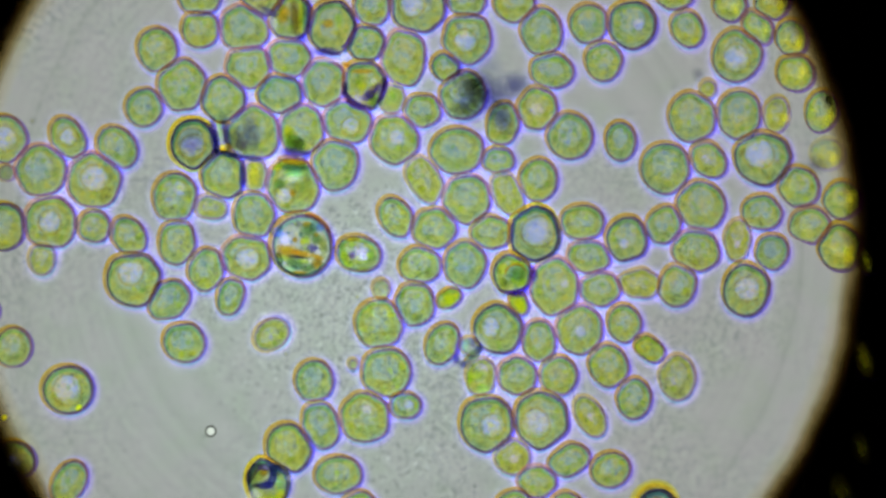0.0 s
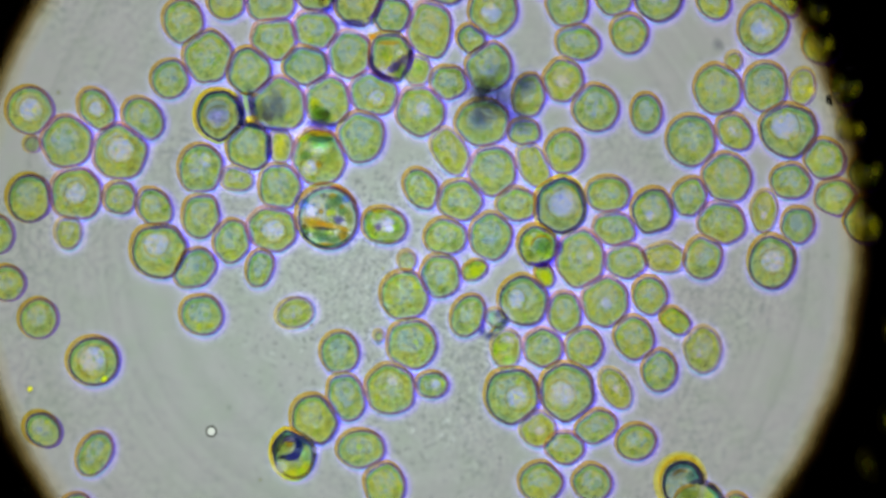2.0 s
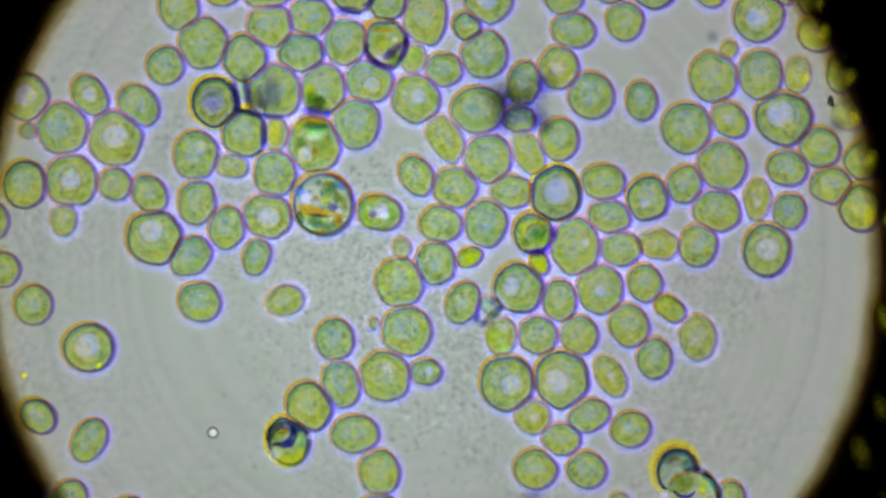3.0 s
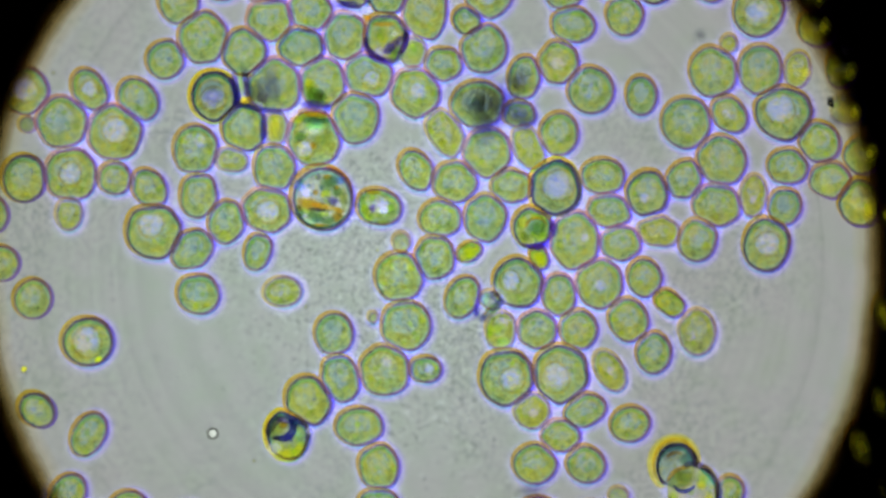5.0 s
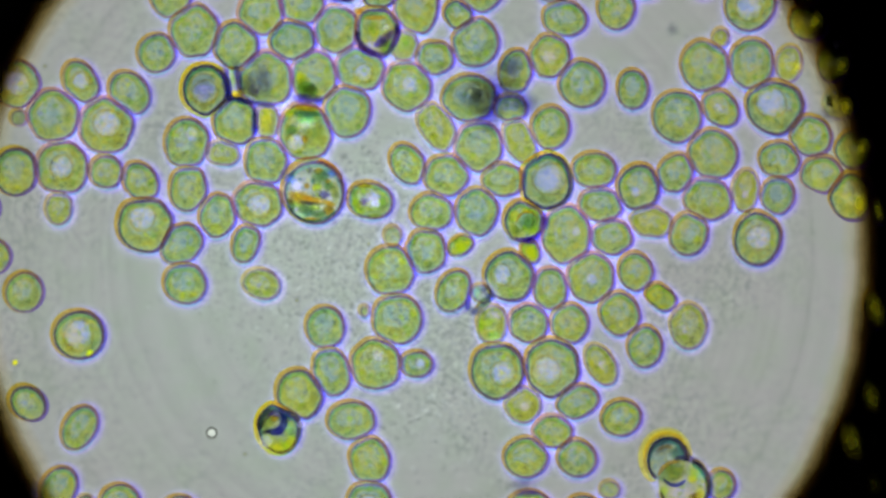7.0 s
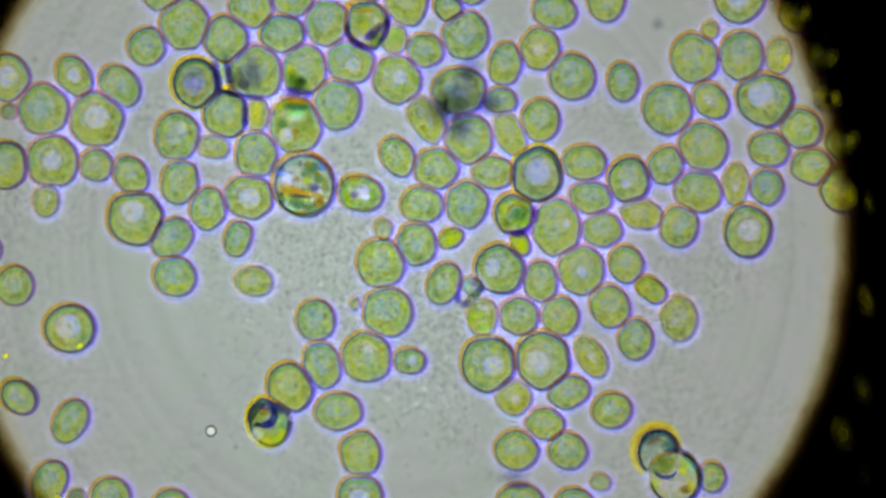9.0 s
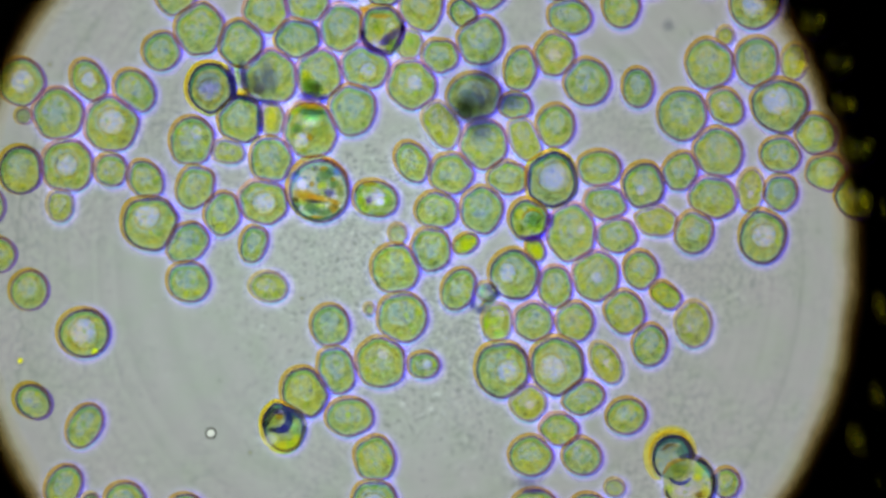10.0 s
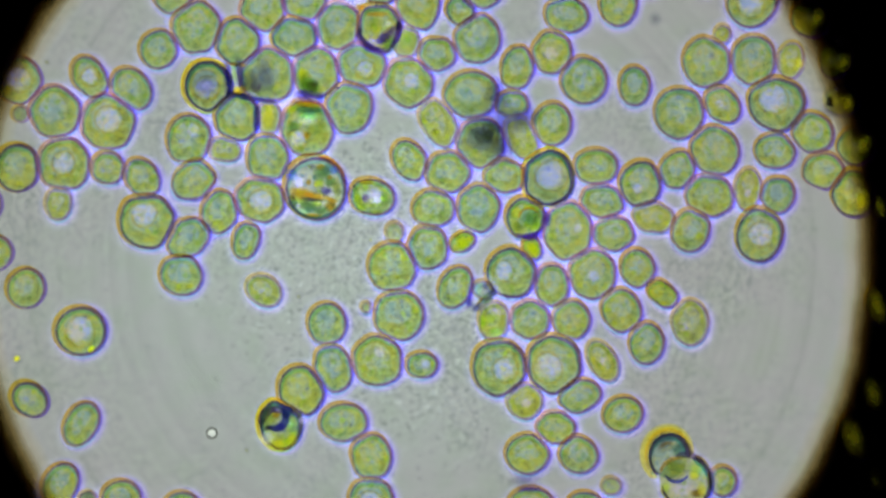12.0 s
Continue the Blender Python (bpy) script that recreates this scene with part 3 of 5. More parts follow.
    for _ in range(count):
        a, q = rng.uniform(0, 6.28), math.sqrt(rng.uniform(0, 0.62))
        r = rng.uniform(0.30, 0.85) * min(1, size / 2.8)
        i = int(a / 6.2832 * SEGMENTS) % SEGMENTS
        x, y = q * radii[i] * math.cos(a), q * radii[i] * math.sin(a)
        lump("granule", x, y, base + height * 0.55, r, r * rng.uniform(0.5, 1), 0.16, rng.uniform(0, 3), 0.2, rng, rng.choice(M_GRAIN), hub)
    if style == "giant":
        for _ in range(16):
            a, q, r = rng.uniform(0, 6.28), math.sqrt(rng.uniform(0, 0.7)), rng.uniform(0.3, 0.55)
            lump("granule", q * c["a"] * math.cos(a), q * c["b"] * math.sin(a), base + height * 0.7, r, r * rng.uniform(0.6, 1), 0.15, a, 0.15, rng, M_RICH[rng.choice(("lime", "rust", "white", "lime", "white", "teal"))], hub)
    # glints of light bent by the edge cells, put in as glowing yellow lumps
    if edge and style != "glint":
        lump("lit_edge", 0.35 * c["a"], rng.uniform(-0.3, 0.3) * c["b"], base + height * 1.05, 0.45 * c["a"], 0.70 * c["b"], 0.7, rng.uniform(-0.5, 0.5), 0.2, rng, M_GLINT, hub, "painted yellow glint over the dark rim", 20, 6)
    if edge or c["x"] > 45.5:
        lump("lit_edge", -0.30 * c["a"], -0.10 * c["b"], base + height * 1.05, 0.55 * c["a"], 0.95 * c["b"], 0.7, 0.25, 0.08, rng, M_GLINT if style == "glint" else M_GLINT_SOFT, hub, "painted yellow glint towards the lit field", 20, 6)
    if c["drifts"]:
        DRIFTERS[c["drifts"]] = hub
        HOME[c["drifts"]] = tuple(hub.location)
    return hub


OVERLAP_WORDS = {"dark": "dark violet", "green": "dark green", "yellow": "bright yellow", "orange": "orange", "blue": "deep blue", "white": "pale", "navy": "navy", "shade": "soft grey", "teal": "teal", "brown": "brown", "lime": "lime green", "ink": "nearly black", "deepblue": "deep blue", "mint": "mint green", "lilac": "lilac", "olive": "olive", "rust": "rust brown"}


def build_overlap(c, hub, rng):
    """The patch, or the curved fold, where one cell lies on another and the light passes both."""
    x, y = c["x"] - hub.location.x / UM, c["y"] - hub.location.y / UM
    if c["style"] == "arc":
        steps, radius, fat = 22, c["a"] * 2, c["b"]
        rings = []
        for i in range(steps + 1):
            u = i / steps
            a = c["tilt"] + radians(c["span"]) * u
            w = fat * (0.12 + 0.88 * math.sin(math.pi * u) ** 0.6)
            mid = ((0, 0.12), (w * 0.7, 0.08), (w, 0), (w * 0.7, -0.08), (0, -0.12), (-w * 0.7, -0.08), (-w, 0), (-w * 0.7, 0.08))
            rings.append([((x + (radius + r) * math.cos(a)) * UM, (y + (radius + r) * math.sin(a)) * UM, (2.9 + z) * UM) for r, z in mid])
        part("fold", loft(rings), M_ARC[c["tone"]], hub, {"dark": "violet", "orange": "amber", "ink": "dark violet", "pale_amber": "pale amber", "deepblue": "deep blue"}.get(c["tone"], c["tone"]) + " curved fold")
        return
    lump("overlap", x, y, 2.7, c["a"] * 1.6, c["b"] * 1.75, 0.3, c["tilt"], 0.06, rng, M_RICH[c["tone"]], hub, OVERLAP_WORDS[c["tone"]] + " patch over the neighbouring cell", 20, 6)


def build_all():
    hubs = [(c, build_cell(c, number)) for number, c in enumerate(CELLS) if c["style"] not in ("lens", "arc")]
    for number, c in enumerate(CELLS):
        if c["style"] in ("lens", "arc"):
            near = min(hubs, key=lambda h: (h[0]["x"] - c["x"]) ** 2 + (h[0]["y"] - c["y"]) ** 2)
            build_overlap(c, near[1], random.Random(number * 7 + 3))


cell(-52.1, 20.7, 5.88, 6.16, 0, "plain", vacuole=(0.28, -0.00, 1.40))
cell(-51.7, 16.4, 2.38, 2.38, 0, "dull")
cell(-47.4, 16.7, 6.16, 6.30, 0, "plain", granules=6)
cell(-40.8, 15.5, 6.58, 6.86, 0, "plain", vacuole=(0.14, 0.28, 1.54))
cell(-44.1, 20.9, 5.60, 4.20, -60, "plain", vacuole=(0.14, -0.00, 0.98), drifts="cell 4")
cell(-37.9, 19.6, 6.02, 4.76, -50, "plain")
cell(-34.7, 24.4, 4.76, 5.04, 0, "plain")
cell(-29.9, 27.2, 5.88, 6.44, 0, "plain", granules=5)
cell(-33.0, 31.7, 5.18, 5.74, 0, "plain")
cell(-27.7, 34.1, 4.76, 4.90, 0, "plain")
cell(-30.9, 13.4, 5.60, 6.30, 0, "plain", vacuole=(0.70, 0.98, 0.77), granules=4)
cell(-52.2, 9.7, 5.46, 6.30, 0, "strong", granules=3)
cell(-46.3, 10.2, 6.30, 6.44, 0, "plain", vacuole=(0.00, 0.14, 1.26))
cell(-28.6, 20.0, 5.88, 6.44, 0, "blue", vacuole=(0.00, -0.42, 1.40))
cell(-40.9, 9.7, 3.92, 4.06, 0, "plain")
cell(-36.5, 8.6, 5.04, 4.20, -60, "plain")
cell(-26.3, 12.0, 4.20, 3.22, -10, "faintwall")
cell(-30.7, 7.7, 5.74, 4.62, 75, "plain", drifts="cell 17")
cell(-36.1, 3.1, 7.00, 6.86, 0, "strong", vacuole=(-0.21, 0.98, 1.40))
cell(-31.4, 0.8, 5.60, 4.48, 35, "plain", drifts="cell 19")
cell(-27.0, 4.3, 5.32, 4.34, 80, "plain", granules=3)
cell(-30.9, -4.3, 5.60, 5.04, -15, "plain", drifts="cell 21")
cell(-46.8, 5.1, 4.20, 3.50, 85, "faintwall", drifts="cell 22")
cell(-56.4, 5.2, 5.04, 5.32, 0, "plain")
cell(-54.9, -0.8, 4.76, 4.76, 0, "plain")
cell(-51.0, -5.2, 5.04, 5.32, 0, "plain")
cell(-44.2, -10.5, 6.72, 6.30, 0, "strong", spark=(1.40, -2.17), vacuole=(0.00, -0.00, 1.68))
cell(-50.5, -19.0, 5.18, 4.34, -40, "strong")
cell(-44.1, -22.0, 6.16, 4.34, 60, "plain")
cell(-46.7, -29.5, 5.88, 4.62, 60, "plain", spark=(1.12, -1.82))
cell(-39.1, -31.3, 5.32, 5.04, 0, "plain")
cell(-43.3, -31.4, 2.52, 2.52, 0, "dull")
cell(-31.6, -32.7, 5.04, 5.04, 0, "plain")
cell(-24.8, 25.4, 5.32, 5.88, 0, "grey")
cell(-21.6, 29.5, 5.74, 5.46, 0, "plain")
cell(-22.1, 34.2, 6.02, 6.02, 0, "plain")
cell(-17.8, 26.1, 5.46, 4.90, 0, "grey")
cell(-12.3, 27.4, 5.32, 5.88, 0, "plain")
cell(-16.7, 30.5, 5.46, 4.90, 0, "plain")
cell(-7.3, 27.0, 5.46, 6.30, 0, "violet", granules=4)
cell(-3.9, 25.4, 3.22, 3.92, 0, "faintwall")
cell(-2.4, 30.4, 5.46, 7.14, 0, "plain")
cell(-7.1, 32.3, 4.62, 4.48, 0, "grey")
cell(-11.2, 34.2, 5.88, 6.72, 0, "violet")
cell(-16.5, 35.6, 5.32, 5.88, 0, "violet", granules=3)
cell(-6.3, 37.0, 4.34, 5.18, 0, "plain")
cell(-0.6, 37.0, 6.72, 6.86, 0, "strong", vacuole=(-0.84, -0.00, 1.40))
cell(-19.7, 37.9, 5.60, 4.62, 0, "violet")
cell(-27.7, 38.4, 5.60, 5.32, 0, "plain")
cell(5.5, 32.8, 6.16, 6.44, 0, "plain", vacuole=(-0.28, -0.28, 1.26))
cell(5.0, 25.8, 5.88, 6.16, 0, "plain", granules=5)
cell(-0.1, 23.9, 4.48, 4.20, 0, "plain", granules=3)
cell(2.7, 29.3, 3.92, 3.50, -40, "grey")
cell(-21.1, 21.2, 6.44, 6.86, 0, "plain")
cell(-15.1, 21.6, 5.46, 6.16, 0, "plain")
cell(-9.4, 22.6, 5.74, 5.60, 0, "plain", vacuole=(0.42, -0.56, 0.98))
cell(-3.6, 20.4, 5.88, 6.16, 0, "plain", granules=6, vacuole=(0.28, 0.28, 0.91))
cell(-24.8, 16.0, 5.46, 5.88, 0, "grey")
cell(-20.9, 16.0, 2.94, 4.34, 0, "faintwall")
cell(-16.2, 14.7, 6.44, 6.86, 0, "plain", vacuole=(-1.12, -1.26, 0.98))
cell(-10.9, 17.2, 5.74, 6.44, 0, "plain")
cell(-21.1, 11.1, 5.18, 5.74, 0, "plain")
cell(0.1, 15.3, 6.30, 4.06, -62, "faintwall", granules=3)
cell(-3.6, 10.8, 5.46, 4.20, -65, "plain", granules=2)
cell(5.5, 37.7, 4.90, 4.48, 0, "plain")
cell(16.0, 28.8, 5.74, 4.34, -10, "plain", granules=4)
cell(22.3, 29.8, 4.76, 5.04, 0, "plain")
cell(14.1, 24.1, 4.90, 5.18, 0, "plain", vacuole=(0.00, -0.00, 0.84))
cell(9.8, 22.3, 5.46, 4.20, 80, "plain")
cell(18.2, 20.6, 5.88, 6.02, 0, "plain", granules=4)
cell(24.4, 20.0, 4.20, 5.18, 0, "plain")
cell(4.1, 19.0, 6.58, 5.88, 0, "plain")
cell(9.3, 17.7, 4.06, 3.22, 0, "plain")
cell(5.3, 12.9, 5.74, 6.02, 0, "plain")
cell(10.4, 13.6, 5.74, 3.64, -65, "faintwall", granules=3)
cell(14.3, 15.3, 4.90, 5.60, 0, "plain")
cell(1.3, 9.3, 5.46, 5.04, 0, "plain", granules=3)
cell(13.6, 8.6, 6.16, 6.86, 0, "blue", vacuole=(0.56, 0.28, 1.82))
cell(19.7, 10.1, 5.46, 4.62, 0, "plain", granules=3)
cell(25.1, 7.9, 5.04, 5.74, 0, "strong", vacuole=(-0.28, -0.56, 0.63))
cell(14.7, 33.7, 5.32, 6.02, 0, "plain")
cell(11.2, 37.3, 5.32, 5.18, 0, "plain")
cell(20.4, 34.7, 4.90, 5.04, 0, "plain")
cell(26.0, 34.5, 6.16, 6.16, 0, "strong", granules=4, vacuole=(0.70, -0.00, 0.70))
cell(31.1, 38.4, 5.18, 4.20, 0, "plain")
cell(32.8, 33.8, 4.90, 4.20, -60, "plain")
cell(37.9, 36.9, 4.34, 4.34, 0, "plain")
cell(41.5, 34.1, 4.76, 3.36, -60, "plain")
cell(43.3, 37.3, 4.62, 4.62, 0, "plain")
cell(45.7, 32.8, 4.06, 4.62, 0, "plain")
cell(46.1, 28.3, 5.04, 4.76, 0, "plain")
cell(38.8, 30.5, 6.44, 6.72, 0, "plain", vacuole=(0.00, -0.28, 1.54))
cell(35.3, 26.5, 2.38, 2.52, 0, "faintwall", granules=1)
cell(33.2, 23.0, 6.02, 6.16, 0, "plain", granules=4)
cell(39.1, 23.3, 5.32, 6.16, 0, "plain")
cell(43.8, 23.3, 4.76, 3.36, 80, "faintwall")
cell(29.8, 16.7, 6.30, 6.44, 0, "plain", granules=4)
cell(35.4, 17.6, 5.18, 4.06, -45, "plain", vacuole=(-0.42, 0.28, 0.49))
cell(41.9, 17.8, 7.00, 6.58, 0, "strong", vacuole=(-0.42, 0.70, 1.75))
cell(46.5, 14.3, 5.18, 4.90, 0, "plain")
cell(49.3, 23.6, 5.60, 4.34, 75, "plain", granules=2)
cell(50.0, 18.3, 4.62, 4.20, 0, "faint")
cell(48.6, 17.0, 2.80, 2.10, 0, "lens", over=True, tone="shade")
cell(34.4, 12.0, 6.16, 6.02, 0, "plain")
cell(29.7, 9.7, 4.90, 4.20, 60, "plain", granules=2)
cell(42.6, 11.3, 5.18, 4.34, -10, "plain", drifts="cell 111")
cell(47.8, 9.5, 5.04, 4.48, 0, "plain")
cell(51.9, 12.7, 4.90, 4.90, 0, "plain")
cell(51.5, 6.7, 5.46, 6.02, 0, "strong")
cell(55.2, 5.3, 3.08, 4.20, 0, "glint")
cell(33.7, 6.4, 5.88, 5.18, -10, "plain", granules=3)
cell(38.4, 7.8, 5.60, 3.36, 85, "faintwall", vacuole=(0.00, -0.42, 0.49), drifts="cell 117")
cell(42.4, 6.6, 4.20, 4.34, 0, "plain", drifts="cell 118")
cell(39.8, 1.4, 6.02, 6.72, 0, "strong", vacuole=(0.28, 0.28, 1.40))
cell(31.4, 2.0, 5.46, 4.76, 80, "plain")
cell(26.5, 3.6, 5.18, 3.78, -10, "faintwall", drifts="cell 121")
cell(27.9, -5.7, 4.06, 3.08, -35, "bright")
cell(31.4, -9.4, 4.76, 5.88, 0, "faintwall", vacuole=(-0.98, -0.28, 0.70), granules=2)
cell(26.0, -12.0, 5.32, 4.48, 80, "plain")
cell(55.2, -6.9, 4.62, 5.88, 0, "glint")
cell(54.7, -17.7, 4.90, 5.74, 0, "glint")
cell(52.4, -23.2, 5.88, 6.16, 0, "glint")
cell(54.7, -28.5, 3.50, 4.20, 0, "glint")
cell(35.4, -29.0, 3.78, 4.06, 0, "plain")
cell(28.6, -25.8, 5.40, 6.20, 0, "blue", over=True, gap=(-60, 62))
cell(30.7, -28.9, 6.70, 6.80, 0, "violet", over=True, gap=(132, 62))
cell(-0.6, 4.8, 5.32, 4.48, 0, "plain", granules=5)
cell(5.1, 4.8, 5.18, 5.74, 0, "plain", granules=2)
cell(8.3, 8.8, 5.04, 4.06, -5, "plain")
cell(10.8, 3.6, 4.90, 5.04, 0, "strong", granules=3)
cell(11.8, -0.1, 3.22, 2.38, -60, "bright", tone="vivid")
cell(16.2, 2.0, 5.88, 7.14, 0, "plain", vacuole=(1.26, 0.42, 0.56), granules=3)
cell(20.4, 5.7, 5.32, 4.06, -12, "plain")
cell(21.8, 1.7, 5.04, 4.20, 0, "plain")
cell(-1.2, -0.1, 4.90, 5.46, 0, "plain", granules=5)
cell(3.1, 0.6, 3.36, 2.52, 30, "bright", tone="vivid")
cell(9.0, -3.2, 6.30, 6.30, 0, "strong", vacuole=(-0.84, 0.28, 1.12))
cell(14.2, -4.7, 4.06, 5.32, 0, "plain")
cell(19.2, -3.3, 5.60, 6.16, 0, "plain", vacuole=(0.14, -0.14, 0.63))
cell(24.7, -2.5, 4.48, 4.90, 0, "plain")
cell(22.8, -7.8, 5.04, 5.32, 0, "plain")
cell(2.2, -5.0, 5.74, 4.34, 65, "plain", granules=3)
cell(6.9, -9.0, 3.92, 4.90, 0, "faintwall")
cell(11.5, -9.0, 4.76, 4.62, 0, "plain")
cell(16.7, -9.0, 4.76, 4.76, 0, "plain")
cell(-22.0, 5.8, 6.02, 5.60, 0, "plain", vacuole=(0.14, -0.14, 1.33))
cell(-15.1, 7.2, 7.84, 8.12, 0, "giant")
cell(-8.0, 6.2, 5.74, 4.76, -15, "plain", granules=6, vacuole=(0.28, -0.00, 0.84))
cell(-23.6, 0.8, 4.90, 3.50, 75, "plain", drifts="cell 154")
cell(-21.0, -4.3, 5.04, 4.06, -20, "faintwall", granules=4, drifts="cell 155")
cell(-5.3, 1.8, 2.52, 2.94, 0, "bright2")
cell(-5.7, -2.4, 6.16, 6.16, 0, "plain", granules=3)
cell(-4.7, -8.5, 6.30, 6.16, 0, "plain", granules=3)
cell(-8.8, -7.5, 1.54, 1.68, 0, "bright2")
cell(-13.7, -9.4, 5.04, 5.32, 0, "plain")
cell(-12.9, -15.1, 6.02, 4.48, -75, "plain")
cell(-16.9, -17.8, 6.44, 5.60, -60, "strong")
cell(-19.5, -22.1, 6.44, 5.32, -75, "blue")
cell(-10.6, -21.2, 6.16, 4.90, 5, "plain", drifts="cell 164")
cell(-7.4, -14.1, 6.02, 6.30, 0, "plain", vacuole=(0.28, 1.12, 0.63), granules=3)
cell(-2.2, -14.1, 4.06, 3.50, 0, "plain", vacuole=(0.42, -0.00, 0.70), drifts="cell 166")
cell(-8.1, -26.0, 5.18, 5.60, 0, "plain")
cell(-8.2, -31.6, 5.88, 5.88, 0, "plain", vacuole=(0.00, -0.00, 1.26))
cell(7.6, -15.0, 6.72, 6.86, 0, "strong", vacuole=(0.84, -0.14, 1.40), granules=2)
cell(14.4, -14.5, 6.44, 7.28, 0, "strong", vacuole=(-0.70, -0.42, 1.68))
cell(10.8, -19.1, 4.48, 4.34, 40, "faintwall", vacuole=(0.28, -0.14, 0.56))
cell(17.6, -18.7, 5.46, 4.06, 20, "plain", drifts="cell 172")
cell(20.5, -14.1, 5.88, 3.78, -60, "faintwall", vacuole=(0.14, -0.00, 0.56), granules=2)
cell(23.0, -20.7, 5.32, 4.76, 15, "plain")
cell(14.4, -22.3, 4.76, 3.92, 0, "plain", granules=2, drifts="cell 175")
cell(11.1, -25.7, 5.60, 5.18, -15, "plain", granules=3)
cell(17.6, -25.8, 5.04, 4.76, 0, "plain", granules=3)
cell(10.9, -28.8, 3.50, 1.54, 0, "lens", over=True, tone="shade")
cell(11.3, -29.8, 2.80, 0.84, 0, "lens", over=True, tone="dark")
cell(11.6, -32.3, 6.30, 5.46, 0, "plain")
cell(18.3, -32.3, 5.18, 4.34, 0, "plain")
cell(21.6, -29.6, 2.80, 2.52, 0, "bright2")
cell(-15.8, 35.6, 4.34, 1.12, 95, "lens", over=True, tone="brown")
cell(-15.1, 35.5, 3.92, 0.70, 90, "lens", over=True, tone="yellow")
cell(-14.6, 35.5, 3.50, 0.84, 90, "lens", over=True, tone="teal")
cell(-17.2, 35.9, 1.40, 2.10, 0, "lens", over=True, tone="orange")
cell(-11.1, 34.2, 2.66, 0.63, -70, "arc", span=80, tone="dark")
cell(-11.6, 34.7, 1.40, 0.98, 0, "lens", over=True, tone="orange")
cell(-10.4, 35.2, 1.26, 1.54, 0, "lens", over=True, tone="lime")
cell(27.8, -24.1, 2.80, 2.10, 20, "lens", over=True, tone="shade")
cell(29.8, -25.0, 1.63, 1.40, -30, "lens", over=True, tone="teal")
cell(29.81, -28.29, 2.33, 0.61, 168, "arc", span=-92, tone="orange")
cell(29.58, -27.32, 1.54, 0.55, 205, "arc", span=125, tone="navy")
cell(28.64, -25.50, 1.40, 0.33, 150, "arc", span=-90, tone="orange")
cell(29.8, -27.4, 3.03, 1.87, 15, "lens", over=True, tone="olive")
cell(29.1, -27.0, 1.40, 1.17, 0, "lens", over=True, tone="olive")
cell(31.8, -27.2, 1.40, 1.87, 10, "lens", over=True, tone="lime")
cell(31.7, -28.1, 1.17, 0.93, 0, "lens", over=True, tone="yellow")
cell(30.3, -29.8, 3.50, 1.40, 5, "lens", over=True, tone="lilac")
cell(32.8, -27.5, 1.40, 1.63, 0, "lens", over=True, tone="mint")
cell(32.8, -30.0, 1.63, 1.63, 0, "lens", over=True, tone="yellow")
cell(28.3, -29.6, 1.17, 1.40, 0, "lens", over=True, tone="lime")
cell(32.1, -30.3, 1.40, 0.93, 0, "lens", over=True, tone="brown")
cell(30.51, -28.76, 3.27, 0.79, 110, "arc", span=-70, tone="ink")
cell(-19.64, -21.86, 2.05, 1.21, 95, "arc", span=95, tone="ink")
cell(-19.64, -21.86, 1.87, 1.03, 60, "arc", span=60, tone="dark")
cell(-20.06, -20.97, 1.40, 1.03, 50, "arc", span=-175, tone="navy")
cell(-18.5, -20.5, 1.63, 1.40, 60, "lens", over=True, tone="navy")
cell(-19.3, -22.2, 1.40, 1.03, 10, "lens", over=True, tone="deepblue")
cell(-20.8, -22.3, 1.17, 0.56, 10, "lens", over=True, tone="ink")
cell(-20.7, -21.3, 1.63, 1.40, 0, "lens", over=True, tone="olive")
cell(-19.9, -20.7, 1.17, 0.84, 0, "lens", over=True, tone="rust")
cell(-18.0, -22.0, 1.40, 2.10, 20, "lens", over=True, tone="mint")
cell(-20.9, -23.5, 1.63, 1.40, 0, "lens", over=True, tone="white")
cell(-19.5, -24.4, 2.80, 1.40, 0, "lens", over=True, tone="yellow")
cell(-17.8, -23.6, 1.17, 1.87, -20, "lens", over=True, tone="yellow")
cell(-18.5, -24.0, 1.40, 0.93, 0, "lens", over=True, tone="lime")
cell(-17.77, -20.18, 1.63, 0.33, -150, "arc", span=70, tone="white")
cell(-16.6, -21.4, 1.03, 0.84, 0, "lens", over=True, tone="white")
cell(-17.0, 8.1, 2.80, 2.57, 0, "lens", over=True, tone="lilac")
cell(-17.1, 8.0, 1.40, 1.40, 0, "lens", over=True, tone="white")
cell(-18.1, 8.9, 1.17, 1.63, 60, "lens", over=True, tone="blue")
cell(-17.8, 9.4, 0.93, 0.70, 40, "lens", over=True, tone="teal")
cell(-14.3, 9.2, 1.87, 1.40, -20, "lens", over=True, tone="green")
cell(-15.6, 10.0, 0.84, 0.84, 0, "lens", over=True, tone="shade")
cell(-14.4, 9.9, 1.03, 0.61, 0, "lens", over=True, tone="orange")
cell(-13.6, 9.5, 1.17, 1.17, 0, "lens", over=True, tone="teal")
cell(-12.8, 9.5, 0.93, 0.93, 0, "lens", over=True, tone="blue")
cell(-14.6, 8.0, 1.03, 1.17, 0, "lens", over=True, tone="lime")
cell(-14.9, 7.8, 0.70, 0.70, 0, "lens", over=True, tone="yellow")
cell(-13.3, 8.1, 1.26, 1.17, 0, "lens", over=True, tone="green")
cell(-13.3, 8.6, 0.70, 0.56, 0, "lens", over=True, tone="rust")
cell(-12.4, 7.3, 1.17, 2.10, 5, "lens", over=True, tone="olive")
cell(-15.9, 8.0, 0.70, 0.70, 0, "lens", over=True, tone="rust")
cell(-16.8, 6.6, 2.80, 1.26, -12, "lens", over=True, tone="orange")
cell(-15.0, 6.3, 2.57, 0.70, -10, "lens", over=True, tone="orange")
